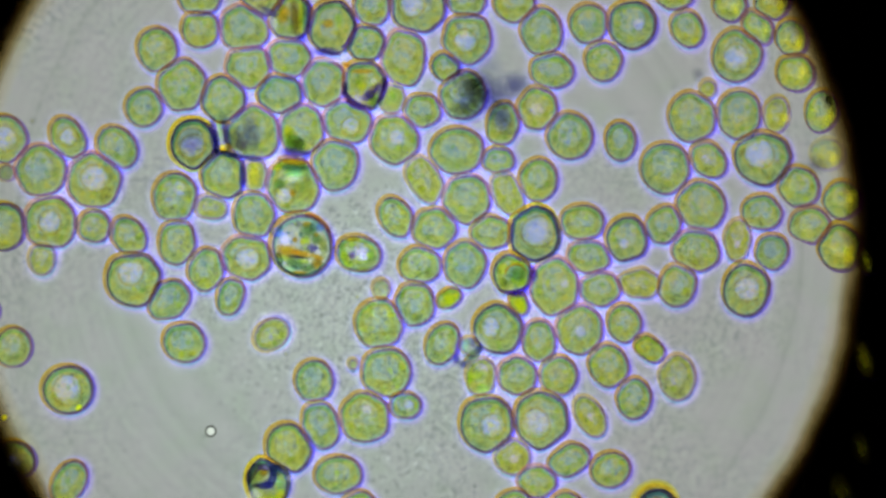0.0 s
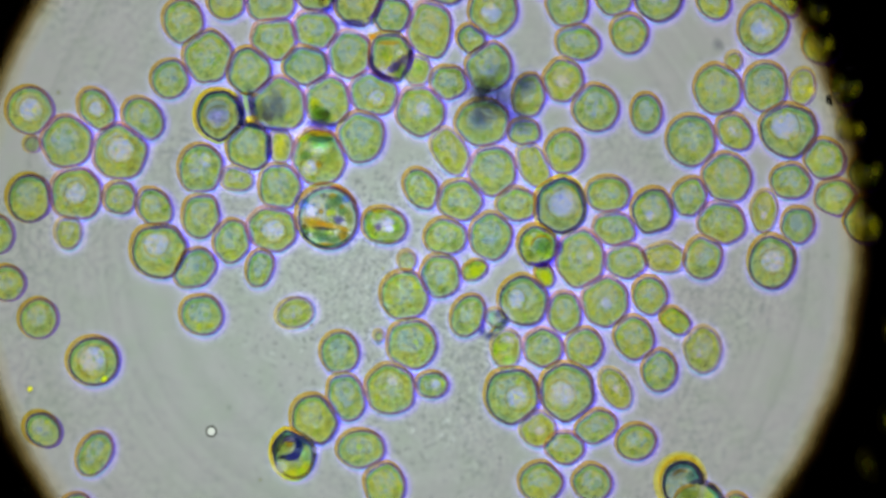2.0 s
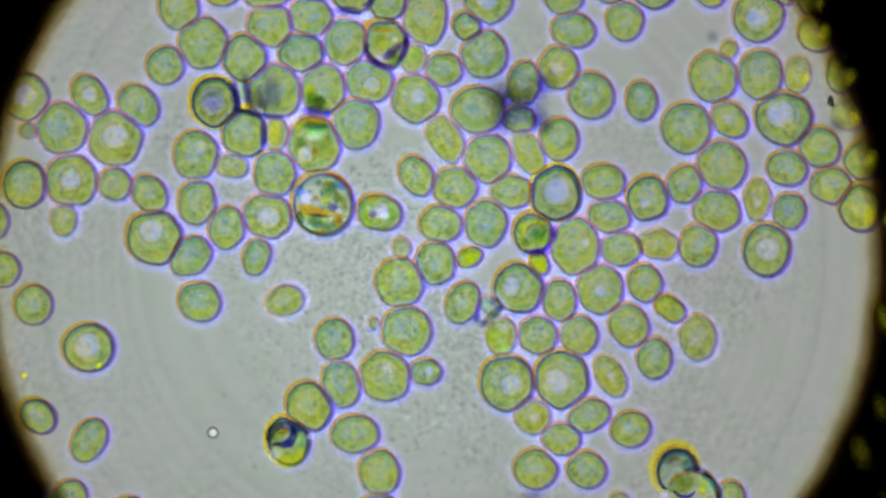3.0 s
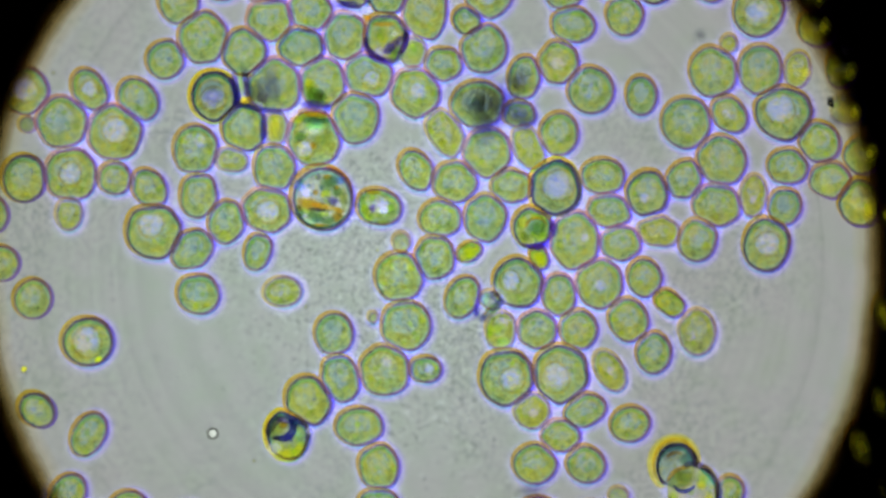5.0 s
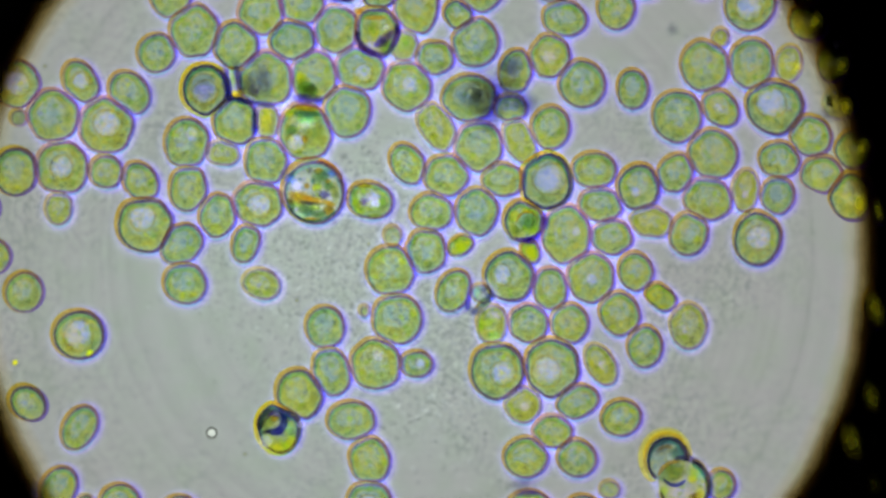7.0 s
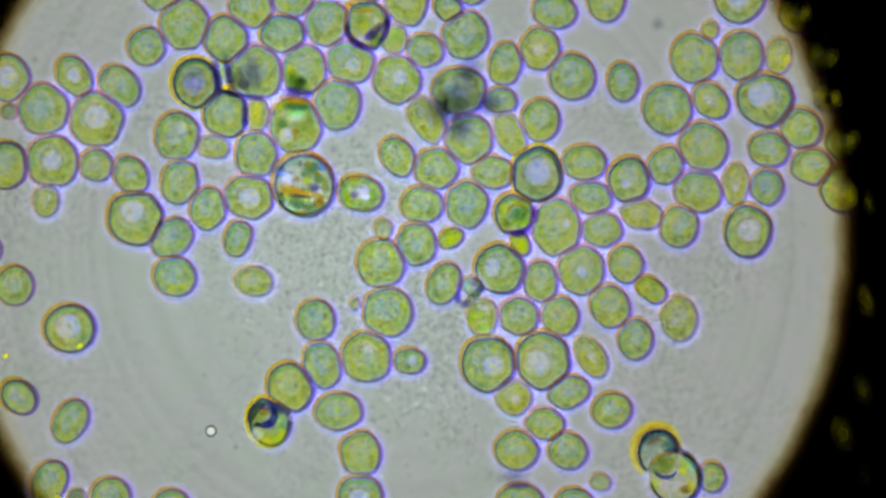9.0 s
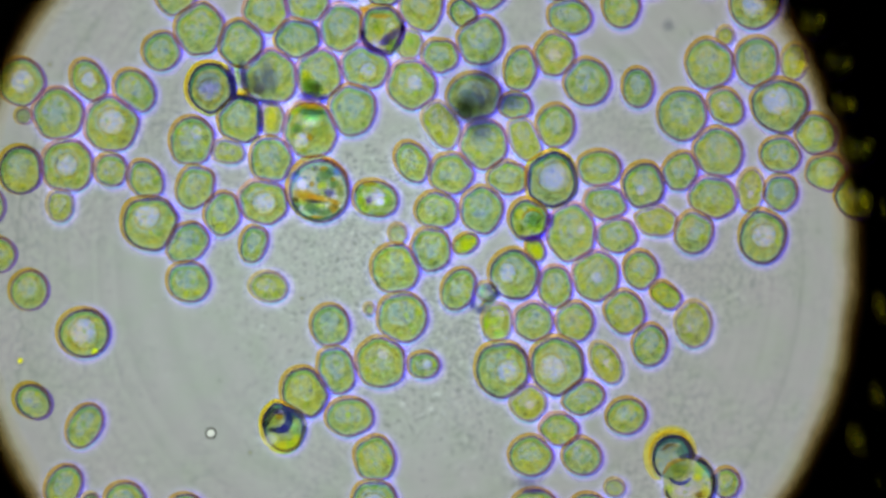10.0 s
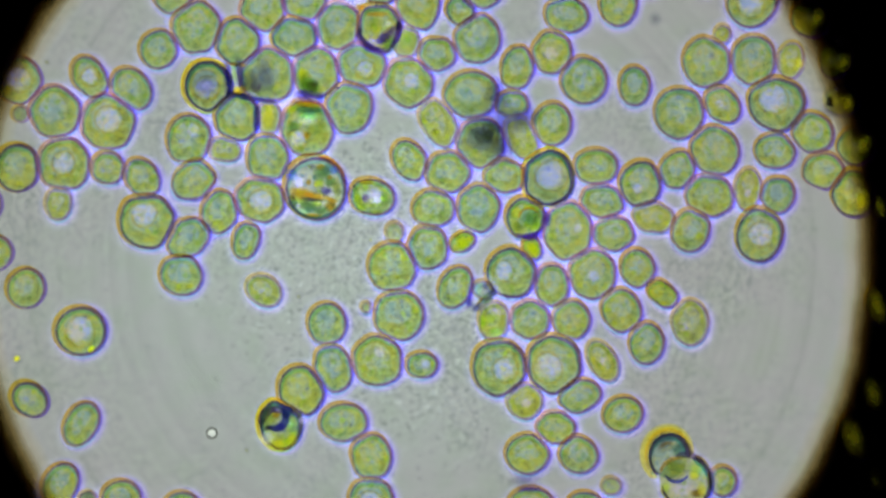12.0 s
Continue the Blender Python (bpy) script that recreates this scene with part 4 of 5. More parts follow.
cell(-13.2, 5.9, 1.40, 0.61, -20, "lens", over=True, tone="orange")
cell(-13.7, 6.9, 1.63, 1.03, -15, "lens", over=True, tone="deepblue")
cell(-13.1, 6.5, 0.93, 0.70, 0, "lens", over=True, tone="white")
cell(-15.6, 5.9, 2.57, 0.42, -8, "lens", over=True, tone="ink")
cell(-17.9, 6.1, 0.93, 0.70, -40, "lens", over=True, tone="brown")
cell(-17.1, 5.8, 1.63, 0.79, -15, "lens", over=True, tone="lime")
cell(-15.0, 5.4, 1.40, 0.79, 10, "lens", over=True, tone="lime")
cell(-16.1, 5.2, 1.87, 1.03, -5, "lens", over=True, tone="green")
cell(-17.9, 5.4, 1.17, 1.40, 30, "lens", over=True, tone="teal")
cell(-14.3, 4.5, 1.63, 0.93, 15, "lens", over=True, tone="green")
cell(-15.6, 4.7, 1.63, 0.70, 0, "lens", over=True, tone="teal")
cell(-13.1, 5.0, 1.40, 1.17, 40, "lens", over=True, tone="rust")
cell(-16.4, 4.4, 1.87, 0.56, -12, "lens", over=True, tone="mint")
cell(-15.4, 3.9, 2.57, 0.42, 0, "lens", over=True, tone="orange")
cell(-15.09, 7.18, 3.50, 0.37, -150, "arc", span=120, tone="teal")
cell(-15.09, 7.18, 4.02, 0.5, 85, "arc", span=-60, tone="orange")
cell(-9.8, 6.1, 0.93, 1.63, 0, "lens", over=True, tone="lime")
cell(-8.9, 7.4, 1.03, 0.70, 0, "lens", over=True, tone="lime")
cell(-9.4, 5.0, 1.40, 0.93, 0, "lens", over=True, tone="lime")
cell(-6.6, 6.1, 0.93, 1.40, 0, "lens", over=True, tone="lime")
cell(-7.9, 6.5, 2.10, 1.87, 0, "lens", over=True, tone="lilac")
cell(-8.9, 6.1, 0.93, 0.93, 0, "lens", over=True, tone="dark")
cell(-7.3, 5.8, 0.84, 0.84, 0, "lens", over=True, tone="white")
cell(-7.5, 4.3, 1.87, 0.70, 0, "lens", over=True, tone="olive")
cell(-10.3, 7.3, 0.70, 1.40, 0, "lens", over=True, tone="olive")
cell(-8.9, 8.1, 1.87, 0.61, 0, "lens", over=True, tone="orange")
cell(4.1, -5.5, 0.70, 3.03, -8, "lens", over=True, tone="dark")
cell(4.0, -6.8, 0.84, 1.17, 0, "lens", over=True, tone="navy")
cell(4.9, -7.4, 1.40, 0.93, 30, "lens", over=True, tone="navy")
cell(6.1, -6.3, 2.57, 1.03, 40, "lens", over=True, tone="green")
cell(5.8, -6.5, 2.33, 0.61, 42, "lens", over=True, tone="shade")
cell(6.8, -5.6, 1.17, 0.84, 30, "lens", over=True, tone="navy")
cell(5.2, -6.7, 1.40, 0.33, 50, "lens", over=True, tone="orange")
cell(5.0, -5.1, 1.17, 1.63, -10, "lens", over=True, tone="mint")
cell(6.0, -4.8, 1.40, 1.17, 0, "lens", over=True, tone="shade")
cell(7.4, -7.9, 1.63, 0.84, 0, "lens", over=True, tone="lilac")
cell(6.5, -8.8, 2.10, 1.40, 0, "lens", over=True, tone="lime")
cell(7.2, -10.4, 1.63, 1.17, 0, "lens", over=True, tone="mint")
cell(5.6, -9.3, 0.70, 1.63, 0, "lens", over=True, tone="lime")
cell(-28.6, 19.8, 2.80, 2.80, 0, "lens", over=True, tone="shade")
cell(-28.62, 20.01, 1.87, 0.33, 0, "arc", span=-359, tone="pale_amber")
cell(-28.5, 19.9, 1.40, 1.17, 0, "lens", over=True, tone="lilac")
cell(-25.7, 20.5, 0.84, 3.50, 8, "lens", over=True, tone="navy")
cell(-25.1, 21.3, 0.61, 2.10, 8, "lens", over=True, tone="mint")
cell(-24.4, 21.1, 0.70, 3.03, 10, "lens", over=True, tone="navy")
cell(-24.6, 19.4, 1.31, 0.79, 10, "lens", over=True, tone="yellow")
cell(-23.8, 19.6, 0.93, 0.61, 0, "lens", over=True, tone="orange")
cell(-22.7, 18.8, 1.17, 0.56, -30, "lens", over=True, tone="white")
cell(-25.0, 18.8, 1.87, 0.56, -20, "lens", over=True, tone="navy")
cell(-23.6, 18.5, 2.33, 0.61, -8, "lens", over=True, tone="navy")
cell(-21.3, 18.1, 3.50, 0.70, -5, "lens", over=True, tone="deepblue")
cell(-21.5, 21.3, 2.80, 4.43, 0, "lens", over=True, tone="shade")
cell(-20.8, 20.6, 1.40, 2.80, 10, "lens", over=True, tone="shade")
cell(-22.7, 20.6, 1.63, 2.33, 20, "lens", over=True, tone="shade")
cell(-22.3, 19.8, 1.40, 1.17, 0, "lens", over=True, tone="dark")
cell(-26.6, 22.6, 1.87, 0.56, -30, "lens", over=True, tone="yellow")
cell(-24.5, 22.5, 2.33, 0.47, -5, "lens", over=True, tone="orange")
cell(-22.4, 16.4, 0.79, 3.03, -4, "lens", over=True, tone="navy")
cell(-22.3, 15.2, 0.84, 1.40, 0, "lens", over=True, tone="deepblue")
cell(-20.9, 16.2, 1.40, 2.80, 0, "lens", over=True, tone="yellow")
cell(-16.6, 20.9, 1.87, 1.40, 10, "lens", over=True, tone="olive")
cell(-16.7, 21.5, 1.40, 1.17, 0, "lens", over=True, tone="yellow")
cell(-15.9, 20.1, 2.33, 1.40, -20, "lens", over=True, tone="green")
cell(-15.4, 20.0, 1.40, 0.93, 0, "lens", over=True, tone="ink")
cell(-16.3, 18.8, 2.33, 1.03, 0, "lens", over=True, tone="dark")
cell(-14.5, 18.5, 1.17, 1.17, 0, "lens", over=True, tone="deepblue")
cell(-19.4, 18.0, 1.40, 0.93, 0, "lens", over=True, tone="lilac")
cell(-18.5, 17.9, 0.93, 1.40, -30, "lens", over=True, tone="white")
cell(-16.0, 17.7, 2.57, 0.56, -4, "lens", over=True, tone="orange")
cell(-18.0, 17.1, 1.40, 0.93, 20, "lens", over=True, tone="yellow")
cell(-16.0, 17.0, 3.03, 0.61, -3, "lens", over=True, tone="teal")
cell(-15.9, 16.9, 2.10, 0.37, -3, "lens", over=True, tone="teal")
cell(-15.9, 16.3, 2.57, 0.70, 0, "lens", over=True, tone="mint")
cell(-16.1, 15.6, 1.87, 0.84, 0, "lens", over=True, tone="white")
cell(-17.5, 13.5, 1.63, 1.63, 0, "lens", over=True, tone="lilac")
cell(-17.7, 14.9, 1.40, 1.17, 0, "lens", over=True, tone="green")
cell(-15.2, 14.5, 2.10, 1.87, 30, "lens", over=True, tone="olive")
cell(-16.1, 13.8, 0.93, 0.93, 0, "lens", over=True, tone="rust")
cell(-7.16, 26.90, 2.57, 1.03, 180, "arc", span=110, tone="dark")
cell(-7.16, 26.90, 2.43, 0.70, 190, "arc", span=80, tone="ink")
cell(-7.16, 26.90, 2.45, 0.79, 20, "arc", span=-70, tone="dark")
cell(-4.8, 27.4, 0.84, 1.40, -10, "lens", over=True, tone="ink")
cell(-9.6, 26.7, 0.70, 1.17, 0, "lens", over=True, tone="ink")
cell(-6.2, 26.3, 2.80, 0.84, 38, "lens", over=True, tone="dark")
cell(-6.7, 25.7, 1.40, 0.93, 30, "lens", over=True, tone="deepblue")
cell(-5.8, 25.1, 2.10, 1.63, 35, "lens", over=True, tone="green")
cell(-7.9, 25.4, 1.63, 1.03, 0, "lens", over=True, tone="lilac")
cell(-7.9, 27.5, 2.10, 1.87, 0, "lens", over=True, tone="olive")
cell(-7.6, 27.0, 1.40, 1.17, 0, "lens", over=True, tone="yellow")
cell(-6.1, 27.6, 0.93, 0.70, 0, "lens", over=True, tone="white")
cell(-7.5, 28.8, 2.57, 0.56, 0, "lens", over=True, tone="orange")
cell(-3.8, 25.8, 1.87, 2.10, 0, "lens", over=True, tone="lime")
cell(11.5, 3.6, 2.57, 1.87, 20, "lens", over=True, tone="green")
cell(11.38, 3.52, 1.35, 0.33, 10, "arc", span=170, tone="orange")
cell(9.8, 4.3, 1.40, 1.40, 0, "lens", over=True, tone="yellow")
cell(11.8, 5.0, 2.57, 0.70, -10, "lens", over=True, tone="yellow")
cell(9.8, 2.6, 1.40, 1.40, 0, "lens", over=True, tone="olive")
cell(12.1, 2.6, 2.10, 0.93, 20, "lens", over=True, tone="lime")
cell(11.03, 3.69, 2.33, 0.70, -125, "arc", span=100, tone="dark")
cell(11.7, 1.3, 3.03, 0.93, 5, "lens", over=True, tone="dark")
cell(13.5, 3.6, 1.03, 1.63, 0, "lens", over=True, tone="dark")
cell(-11.9, 31.1, 3.50, 0.79, 0, "lens", over=True, tone="deepblue")
cell(-12.1, 31.5, 2.57, 0.47, 0, "lens", over=True, tone="dark")
cell(-12.1, 30.1, 3.27, 0.47, 0, "lens", over=True, tone="white")
cell(-14.1, 35.3, 0.61, 4.43, 0, "lens", over=True, tone="deepblue")
cell(-14.9, 32.9, 1.40, 0.93, -30, "lens", over=True, tone="deepblue")
cell(-9.8, 30.7, 1.17, 1.17, 0, "lens", over=True, tone="white")
cell(-9.6, 29.6, 1.17, 0.70, 0, "lens", over=True, tone="orange")
cell(-10.97, 34.40, 2.52, 0.51, 70, "arc", span=-80, tone="ink")
cell(-9.1, 31.8, 0.47, 2.10, -35, "lens", over=True, tone="teal")
cell(-18.4, 34.9, 0.93, 1.63, 20, "lens", over=True, tone="white")
cell(-19.1, 36.3, 2.57, 0.84, -30, "lens", over=True, tone="deepblue")

cell(5.7, -5.3, 2.60, 2.90, 60, "faintwall", over=True)
cell(-25.8, 20.6, 1.17, 4.43, 8, "lens", over=True, tone="dark")
cell(-24.4, 21.3, 1.17, 3.97, 10, "lens", over=True, tone="navy")
cell(-25.1, 21.4, 0.93, 2.80, 8, "lens", over=True, tone="lime")
cell(-23.8, 19.5, 1.40, 1.40, 0, "lens", over=True, tone="shade")
cell(-24.5, 19.4, 1.40, 0.93, 10, "lens", over=True, tone="yellow")
cell(-24.5, 19.4, 1.17, 0.79, 10, "lens", over=True, tone="yellow")
cell(-22.9, 20.1, 1.40, 2.80, 30, "lens", over=True, tone="shade")
cell(-24.3, 18.7, 3.50, 0.79, -12, "lens", over=True, tone="navy")
cell(-15.9, 17.6, 3.50, 0.93, -4, "lens", over=True, tone="orange")
cell(-15.9, 16.9, 3.50, 0.93, -3, "lens", over=True, tone="teal")
cell(-15.8, 19.9, 2.57, 1.63, -20, "lens", over=True, tone="green")
cell(-16.1, 18.8, 2.80, 1.17, 0, "lens", over=True, tone="deepblue")
cell(-15.9, 16.1, 2.80, 0.93, 0, "lens", over=True, tone="mint")
cell(-6.2, 26.3, 3.50, 1.03, 38, "lens", over=True, tone="dark")
cell(-7.7, 25.3, 2.10, 1.17, 0, "lens", over=True, tone="lilac")

build_all()


# ---------------------------------------------------------------- drifting matter and dust
DUST_Z = 0.040


def dark_clump():
    """A cluster of swimming bacteria far out of focus: its shadow painted as a dark core with arms."""
    hub = new("bacteria_clump")
    tagged(hub, "blurred dark blue-green shadow of drifting bacteria", "bacteria")
    arms = (
        (-0.8, 0.1, 3.3, 2.9, 20, M_SMUDGE), (1.6, -0.2, 4.2, 3.2, 10, M_SMUDGE_BLUE), (3.4, 2.6, 3.4, 2.4, 40, M_SMUDGE_BLUE), (-0.2, -2.5, 3.5, 2.8, 70, M_SMUDGE_BLUE),
        (4.2, -1.8, 3.2, 2.2, -25, M_SMUDGE_BLUE), (-3.4, 1.2, 3.4, 2.6, -15, M_SMUDGE_VEIL), (-0.4, 2.8, 3.6, 2.8, 100, M_SMUDGE_VEIL), (0.4, 0.2, 6.4, 5.0, 15, M_SMUDGE_VEIL),
    )
    # lobes and thin veil paint the blurred shadow, not single bodies
    for x, y, rx, ry, turn, m in arms:
        ob = part("bacterium" if m is not M_SMUDGE_VEIL else "slime", blob(0, 0, 0, 4.4, 4.4, 0.5, 0.3, 0.05, random.Random(5), 28, 6), m, hub)
        ob.location = (x * UM, y * UM, 0)
        ob.rotation_euler = (0, 0, radians(turn))
        ob.scale = (rx / 4.2, ry / 4.2, 0.6)
    return hub


def dark_floater():
    hub = new("floating_speck", mesh_of(blob(0, 0, 0, 1.7, 1.5, 0.4, 0.3, 0.05, random.Random(6), 20, 6), "floating_speck", M_SMUDGE2))
    return tagged(hub, "blurred grey speck drifting over the cells", "speck")


def dust_ring():
    hub = new("dust_speck")
    tagged(hub, "round clear dust speck with a dark ring", "dust")
    n, radii = SEGMENTS, [0.48] * SEGMENTS
    part("dark_ring", band(radii, 0.0, 0.30, -0.08, 0.08), M_DUST, hub, "dark ring")
    part("bright_core", blob(0, 0, 0, 0.46, 0.44, 0.1, 0, 0.03, random.Random(3), 18, 6), M_SHINE, hub, "bright clear core")
    return hub


def dust_crumb():
    hub = new("dust_speck")
    tagged(hub, "tiny black crumb of dust with a pale hole", "dust")
    rng = random.Random(9)
    radii = [0.10 + rng.uniform(-0.02, 0.02) for _ in ANGLES]
    part("crumb", band(radii, 0.0, 0.30, -0.08, 0.08), M_INK, hub)
    part("crumb", band(radii, 0.0, 0.26, -0.08, 0.08, (0.02, 0.42)), M_INK, hub)
    part("crumb_tip", blob(0.28, -0.34, 0, 0.22, 0.28, 0.08, 0.5, 0.2, rng), M_INK, hub)
    return hub


def small_grains():
    """Loose bright grains that lie on the slide."""
    rng = random.Random(21)
    for x, y, r in ((GRAIN_SPOTS)):
        hub = new("loose_grain")
        hub.location = (x * UM, y * UM, 0)
        tagged(hub, "tiny yellow-green grain lying on the slide", "grain", "loose grains")
        lump("shade_rim", 0, 0, 0.12, r * 2.4, r * 2.2, 0.08, 0, 0.08, rng, M_GREY_BLUR, hub, "blurred grey rim", 16)
        lump("grain_core", 0, 0, 0.3, r * 1.1, r, 0.2, rng.uniform(0, 3), 0.12, rng, M_SPARK if r > 0.35 else M_GRAIN[2], hub, "bright yellow core", 14)


def fine_debris(name, material, count, seed, label):
    """Countless fine flecks in the drop, thickest among the cells in the middle."""
    rng = random.Random(seed)
    verts, faces = [], []
    for _ in range(count):
        a, q = rng.uniform(0, 6.2832), rng.gauss(0, 1)
        cx, cy, sx, sy = rng.choice(((-12, -2, 10, 7), (-10, -5, 9, 6), (-8, 9, 7, 5), (-2, -14, 6, 8), (0, 0, 26, 16)))
        x, y = cx + rng.gauss(0, sx), cy + rng.gauss(0, sy)
        r, z = rng.uniform(0.14, 0.42), rng.uniform(0.05, 0.12)
        k = len(verts)
        verts.append((x * UM, y * UM, (z + r * 0.5) * UM))
        for i in range(5):
            b = a + i * 1.2566
            u = r * rng.uniform(0.7, 1.1)
            verts.append(((x + u * math.cos(b)) * UM, (y + u * math.sin(b)) * UM, z * UM))
        verts.append((x * UM, y * UM, (z - 0.04) * UM))
        for i in range(5):
            faces += [(k, k + 1 + i, k + 1 + (i + 1) % 5), (k + 6, k + 1 + (i + 1) % 5, k + 1 + i)]
    me = bpy.data.meshes.new(name)
    me.from_pydata(verts, [], faces)
    me.materials.append(material)
    tagged(new(name, me), label, "debris", kind="stuff")


GRAIN_SPOTS = [(-52.1, -13.9, 0.5), (-48.5, 22.9, 0.3), (-23.6, -25.2, 0.25), (-17.2, -6.1, 0.25), (-8.3, 0.9, 0.25)]
clump = dark_clump()
floater = dark_floater()
small_grains()
fine_debris("pale_debris", M_PALE_FLECK, 2600, 31, "fine pale flecks in the drop")
fine_debris("grey_debris", M_GREY_FLECK, 2600, 32, "fine grey flecks in the drop")
DUST = [(dust_ring(), (-28.6, -22.75)), (dust_crumb(), (47.9, 18.2))]



# ---------------------------------------------------------------- what moves
def drift_rows(key, rows):
    """Rows of seconds, shift east and north in micrometres and turn in degrees, about the thing's own place."""
    x, y, z = HOME[key]
    return [(t, pose(x + dx * UM, y + dy * UM, z, 0, 0, turn)) for t, dx, dy, turn in rows]


def plain_rows(z, rows):
    return [(t, pose(x * UM, y * UM, z, 0, 0, turn)) for t, x, y, turn in rows]


def motions():
    depth = (EYE - IRIS_Z) / (EYE - FOCUS)
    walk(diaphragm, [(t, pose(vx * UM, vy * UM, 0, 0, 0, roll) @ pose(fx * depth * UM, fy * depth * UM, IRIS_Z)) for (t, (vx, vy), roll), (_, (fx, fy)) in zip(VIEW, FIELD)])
    near = (EYE - DUST_Z) / (EYE - FOCUS)
    for speck, (dx, dy) in DUST:
        walk(speck, [(t, pose(vx * UM, vy * UM, 0, 0, 0, roll) @ pose(sx * near * UM, sy * near * UM, DUST_Z)) for (t, (vx, vy), roll), (sx, sy) in zip(VIEW, [(dx + 0.1 * (fx + 2.5), dy + 0.1 * (fy + 0.5)) for _, (fx, fy) in FIELD])])
    walk(DRIFTERS["cell 4"], drift_rows("cell 4", [(0, 0.01, -0.03, 0), (0.5, 0.30, -0.07, 0), (1, 0.36, -0.05, 0), (2.5, 0.26, -0.08, 0), (3, 0.09, -0.03, 0), (5, 0.10, -0.05, 0), (6, 0.28, -0.03, 0), (6.5, 0.07, 0.04, 0), (7, 0.08, 0.10, 0), (7.5, 0.50, -0.10, 0), (10, 0.46, 0.04, 0), (11.5, 0.82, -0.05, 0), (12, 0.93, 0.20, 0)]))
    walk(DRIFTERS["cell 17"], drift_rows("cell 17", [(0, 0.02, -0.01, 0), (0.5, -0.22, -0.05, 0), (1.5, -0.22, -0.36, 0), (2.5, -0.16, -0.14, 0), (3, -0.09, -0.23, 0), (5, 0.14, -0.12, 0), (6, 0.13, 0.08, 0), (7, -0.07, -0.07, 0), (9.5, 0.14, -0.07, -10), (10.5, 0.21, -0.00, -25), (12, 0.35, 0.56, -48)]))
    walk(DRIFTERS["cell 19"], drift_rows("cell 19", [(0, -0.31, -0.25, 0), (1, -0.23, 0.04, 0), (2, -0.29, 0.15, 0), (3, -0.19, -0.02, 0), (5, 0.06, 0.10, 0), (7.5, -0.18, -0.05, 0), (10, -0.05, -0.09, 0), (12, 0.40, 0.27, 0)]))
    walk(DRIFTERS["cell 21"], drift_rows("cell 21", [(0, 1.14, -0.51, 0), (0.5, 1.13, -0.48, 0), (1, 0.47, -0.50, 0), (1.5, 0.19, -0.50, 0), (2.5, 0.13, -0.71, 0), (3, 0.51, -0.63, 0), (5.5, 0.34, -0.25, 0), (6, -0.04, -0.04, 0), (7, -0.14, 0.07, 0), (7.7, -0.23, 0.34, 0), (9.5, -0.23, 0.07, 0), (10.5, -0.49, 0.07, 0), (12, -0.84, 0.63, 0)]))
    walk(DRIFTERS["cell 22"], drift_rows("cell 22", [(0, -0.54, 0.52, 0), (1, -0.24, 0.39, 0), (2.5, -0.55, 0.19, 0), (5, 0.29, 0.12, 0), (6, 0.28, 0.06, 0), (6.5, 0.07, 0.04, 0), (7, 0.07, -0.02, 0), (7.5, -0.27, 0.05, 0), (10, -0.36, 0.13, 0), (10.5, -0.65, 0.10, 0), (11.5, -0.51, 0.21, 0), (12, -0.18, 0.09, 0)]))
    walk(DRIFTERS["cell 111"], drift_rows("cell 111", [(0, -0.80, -0.14, 0), (1.5, -0.40, 0.06, 0), (2.5, -0.44, 0.39, 0), (3, -0.27, 0.39, 0), (5.5, -0.10, -0.09, 0), (6, 0.10, -0.06, 0), (7, -0.14, 0.07, 0), (7.5, -0.14, 0.40, 0), (9.5, -0.29, 0.40, 0), (10.5, -0.88, 0.52, 0), (11.5, -0.90, 0.55, 0), (12, -0.89, 0.71, 0)]))
    walk(DRIFTERS["cell 117"], drift_rows("cell 117", [(0, 0.45, -0.06, 0), (0.5, 0.44, 0.21, 0), (2, 0.56, 0.08, 0), (2.5, 0.42, 0.20, 0), (3, 0.35, 0.04, 0), (5.5, -0.17, -0.15, 0), (6.5, -0.01, -0.07, 0), (7.5, -0.04, -0.42, 0), (10.5, 0.01, -0.44, 0), (11, -0.09, -0.44, 0), (11.5, 0.05, -0.58, 0), (12, 0.06, -0.51, 0)]))
    walk(DRIFTERS["cell 118"], drift_rows("cell 118", [(0, 0.78, -0.39, 0), (0.5, 0.83, -0.38, 0), (1, 0.66, -0.51, 0), (1.5, 0.83, -0.56, 0), (2, 0.80, -0.50, 0), (2.5, 0.64, -0.28, 0), (3, 0.36, -0.28, 0), (5.5, -0.16, -0.35, 0), (7.5, 0.08, 0.35, 0), (10, -0.20, 0.36, 0), (10.5, -0.20, 0.08, 0), (11.5, -0.34, -0.21, 0), (12, -0.14, -0.07, 0)]))
    walk(DRIFTERS["cell 121"], drift_rows("cell 121", [(0, 0.15, -1.17, 0), (1.5, 0.13, -1.43, 0), (2.5, -0.12, -1.42, 0), (5, 0.03, -0.39, 0), (6, -0.08, -0.18, 0), (6.5, 0.06, -0.04, 0), (7.5, 0.19, 0.07, 0), (10, 0.14, -0.07, 0), (10.5, 0.27, -0.16, 0), (11.5, 0.33, 0.17, 0), (12, 0.21, 0.13, 0)]))
    walk(DRIFTERS["cell 154"], drift_rows("cell 154", [(0, -0.44, 0.04, 0), (0.5, -0.13, 0.02, 0), (1, -0.03, 0.15, 0), (2, 0.02, 0.05, 0), (2.5, 0.08, -0.20, 0), (3, 0.23, -0.20, 0), (5, 0.42, -0.27, 0), (6, 0.36, -0.12, 0), (6.5, 0.09, -0.07, 0), (7.5, 0.02, -0.13, 0), (10, 0.37, -0.32, 0), (10.5, 0.07, -0.28, 0), (12, -0.15, -0.15, 0)]))
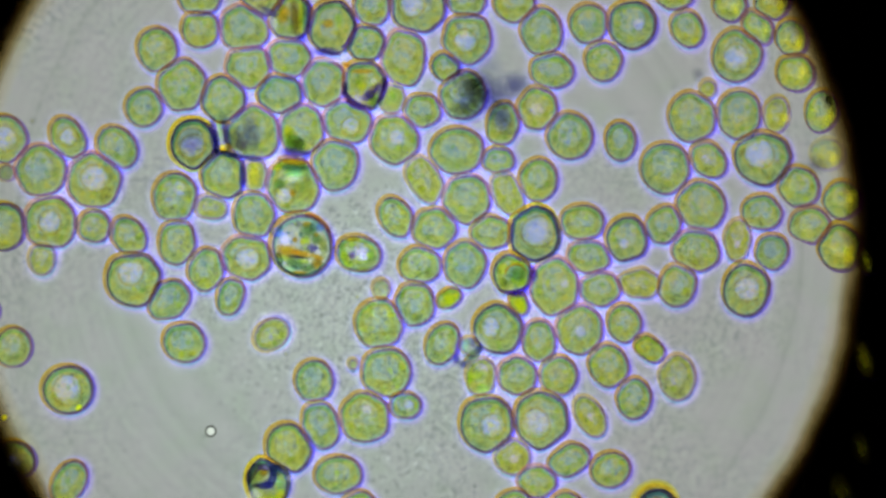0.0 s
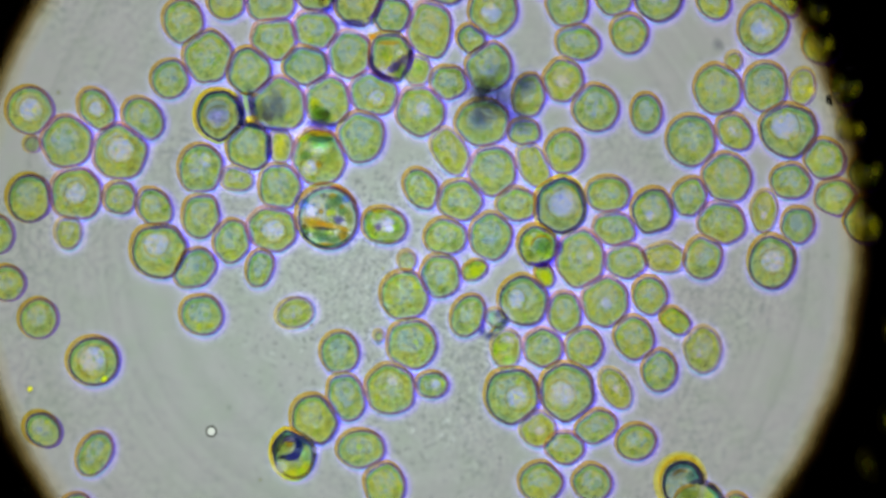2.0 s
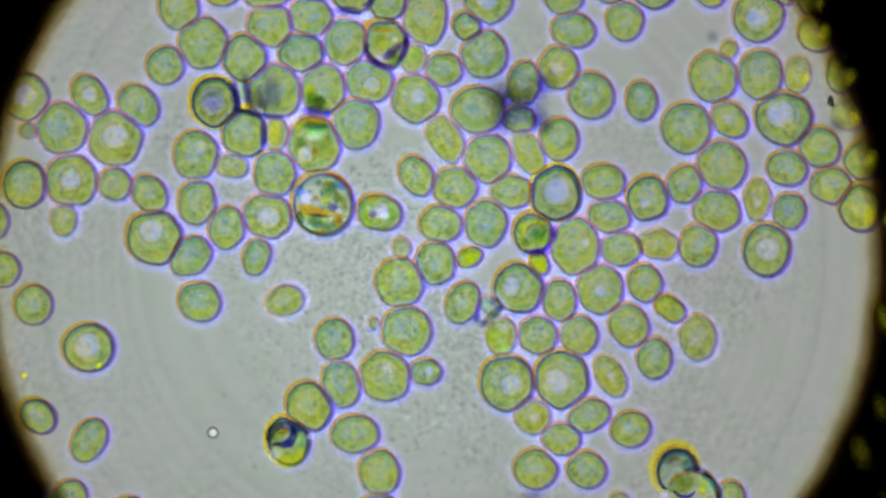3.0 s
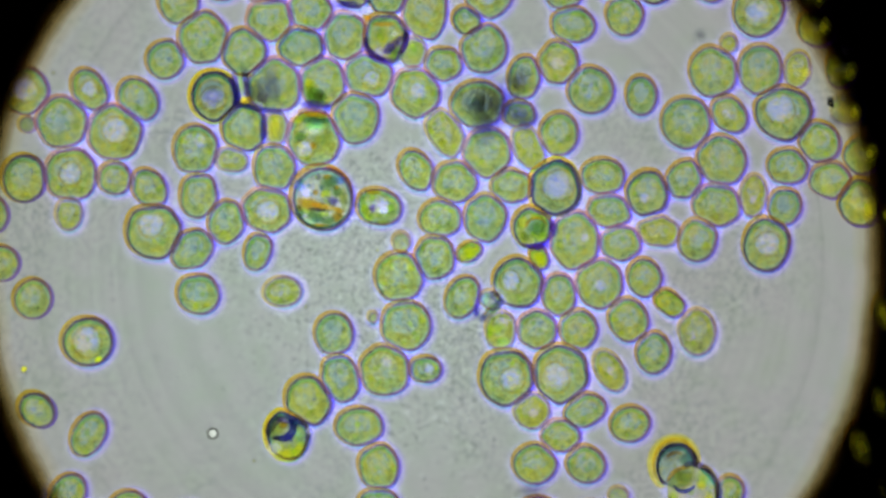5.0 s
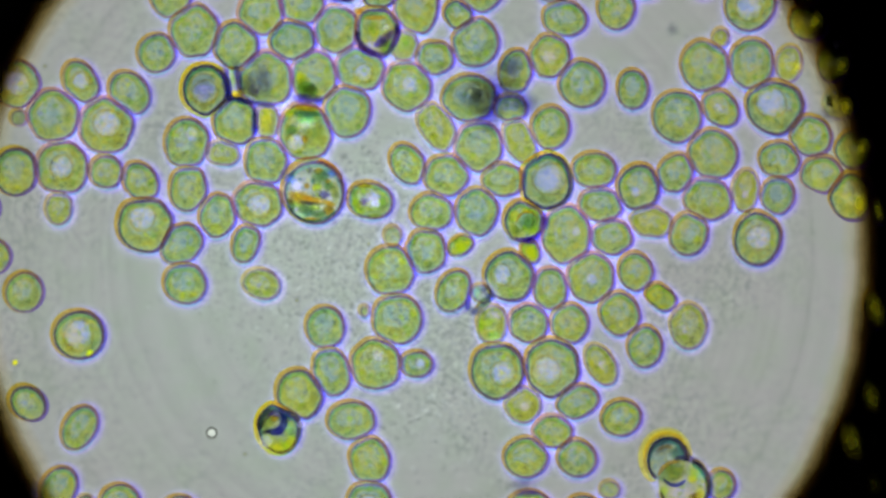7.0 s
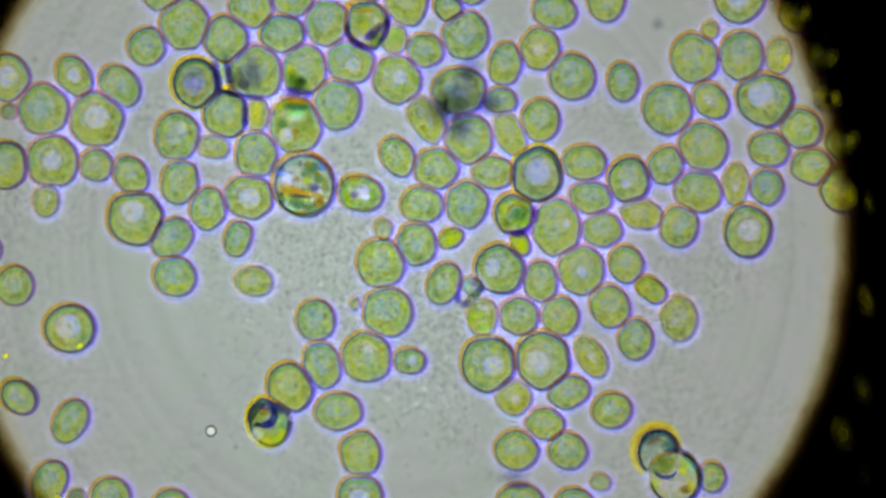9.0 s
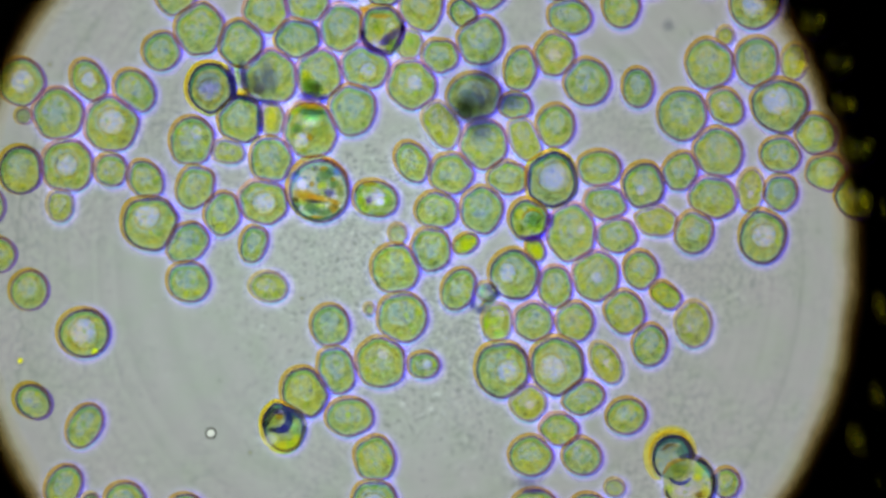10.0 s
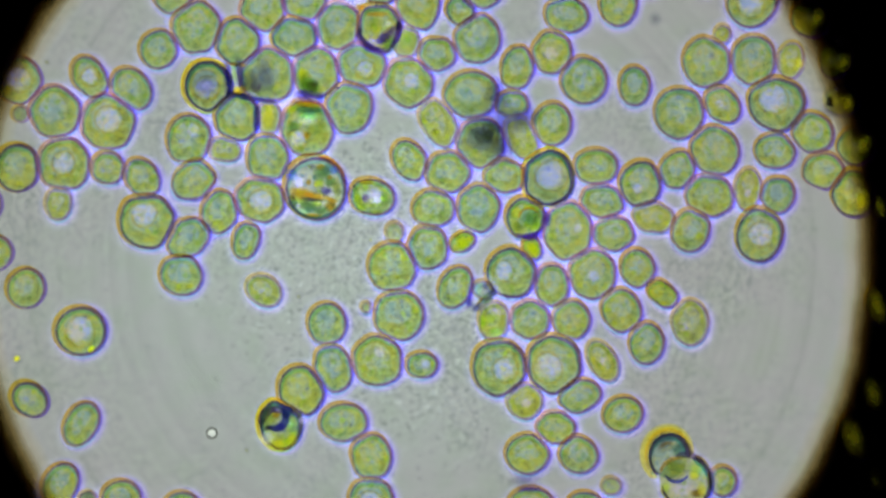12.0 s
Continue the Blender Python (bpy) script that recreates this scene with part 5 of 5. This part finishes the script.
    walk(DRIFTERS["cell 155"], drift_rows("cell 155", [(0, 2.10, 0.56, 55), (0.5, 1.75, 0.35, 49), (1, 1.68, -0.00, 44), (1.5, 1.85, -0.00, 38), (2, 1.82, -0.28, 36), (2.5, 1.54, -0.35, 35), (3, 1.19, -0.39, 32), (5, 0.98, -0.00, 22), (5.5, 0.49, 0.14, 15), (6, 0.21, -0.07, 8), (6.5, 0.00, -0.00, 0), (7, -0.56, 0.14, 2), (7.5, -0.63, 0.07, 5), (9.5, -0.28, -0.42, 12), (10.5, -0.35, -0.42, 8), (11, -0.56, -0.63, 1), (11.5, -0.63, -1.05, -5), (12, -0.49, -1.12, -12)]))
    walk(DRIFTERS["cell 164"], drift_rows("cell 164", [(0, -0.19, 0.09, 0), (0.5, -0.41, -0.09, 0), (2, -0.57, -0.17, 0), (3, -0.61, 0.04, 0), (5, -0.03, 0.28, 0), (6.5, 0.03, 0.04, 0), (7, 0.09, 0.23, 0), (7.5, 0.06, 0.43, 0), (9.5, -0.54, 0.47, 0), (10, -0.73, 0.44, 0), (11, -0.75, -0.08, 0), (12, -1.06, -0.45, 0)]))
    walk(DRIFTERS["cell 166"], drift_rows("cell 166", [(0, -0.08, 1.45, 0), (1, -0.10, 0.90, 0), (2, 0.04, 0.54, 0), (3, -0.10, 0.53, 0), (5.5, -0.02, 0.08, 0), (7, -0.03, 0.01, 0), (7.5, 0.11, -0.29, 0), (9.5, 0.24, -0.49, 0), (10.5, 0.16, -0.16, 0), (12, 0.39, -0.53, 0)]))
    walk(DRIFTERS["cell 172"], drift_rows("cell 172", [(0, 0.33, -0.73, 0), (0.5, 0.48, -0.63, 0), (1.5, 0.49, -0.06, 0), (2.5, 0.47, -0.15, 0), (3, 0.31, -0.27, 0), (5, -0.11, -0.30, 0), (7, 0.09, 0.02, 0), (7.7, 0.16, 0.27, 0), (12, 0.16, 0.27, 0)]))
    walk(DRIFTERS["cell 175"], drift_rows("cell 175", [(0, -0.50, 0.14, 0), (0.5, -0.27, 0.45, 0), (1, -0.21, 0.55, 0), (1.5, -0.22, 0.93, 0), (2, -0.23, 0.85, 0), (3, 0.01, 0.37, 0), (5, 0.00, 0.12, 0), (6, -0.09, 0.23, 0), (7, 0.13, -0.10, 0), (7.7, 0.32, -0.06, 0), (12, 0.32, -0.06, 0)]))
    walk(clump, plain_rows(0.042, [
        (0, 7.00, 26.38, -30),
        (0.5, 6.57, 25.09, -27),
        (1, 0.07, 24.89, -24),
        (1.5, 6.28, 23.67, -21),
        (2, 5.03, 22.28, -18),
        (2.5, 4.36, 22.55, -15),
        (3, 8.08, 20.08, -12),
        (3.2, 8.21, 19.56, -11),
        (4.8, 5.60, 19.01, -1),
        (5, 5.44, 18.89, 0),
        (5.5, 5.05, 18.65, 3),
        (6, 4.28, 16.93, 6),
        (6.5, 5.81, 17.36, 9),
        (7, 6.29, 19.17, 12),
        (7.5, 11.24, 14.26, 15),
        (7.7, 8.91, 15.74, 16),
        (9.3, 3.03, 17.57, 26),
        (9.5, 2.95, 17.94, 27),
        (10, 3.78, 17.76, 30),
        (10.5, 5.23, 17.59, 33),
        (11, 6.00, 16.12, 36),
        (11.5, 6.62, 15.00, 39),
        (12, 6.35, 14.37, 42),
    ]))
    walk(floater, plain_rows(0.036, [
        (0, 33.89, 28.29, 0),
        (1, 33.55, 28.31, 0),
        (1.5, 32.96, 28.38, 0),
        (2.5, 33.15, 28.51, 0),
        (3, 32.94, 27.96, 0),
        (5, 31.48, 27.50, 0),
        (6, 30.25, 26.99, 0),
        (6.5, 29.82, 26.81, 0),
        (7, 29.10, 27.38, 0),
        (7.5, 28.49, 27.27, 0),
        (9.5, 28.58, 27.15, 0),
        (10.5, 26.98, 28.67, 0),
        (11, 26.58, 29.22, 0),
        (12, 26.76, 28.27, 0),
    ]))


motions()
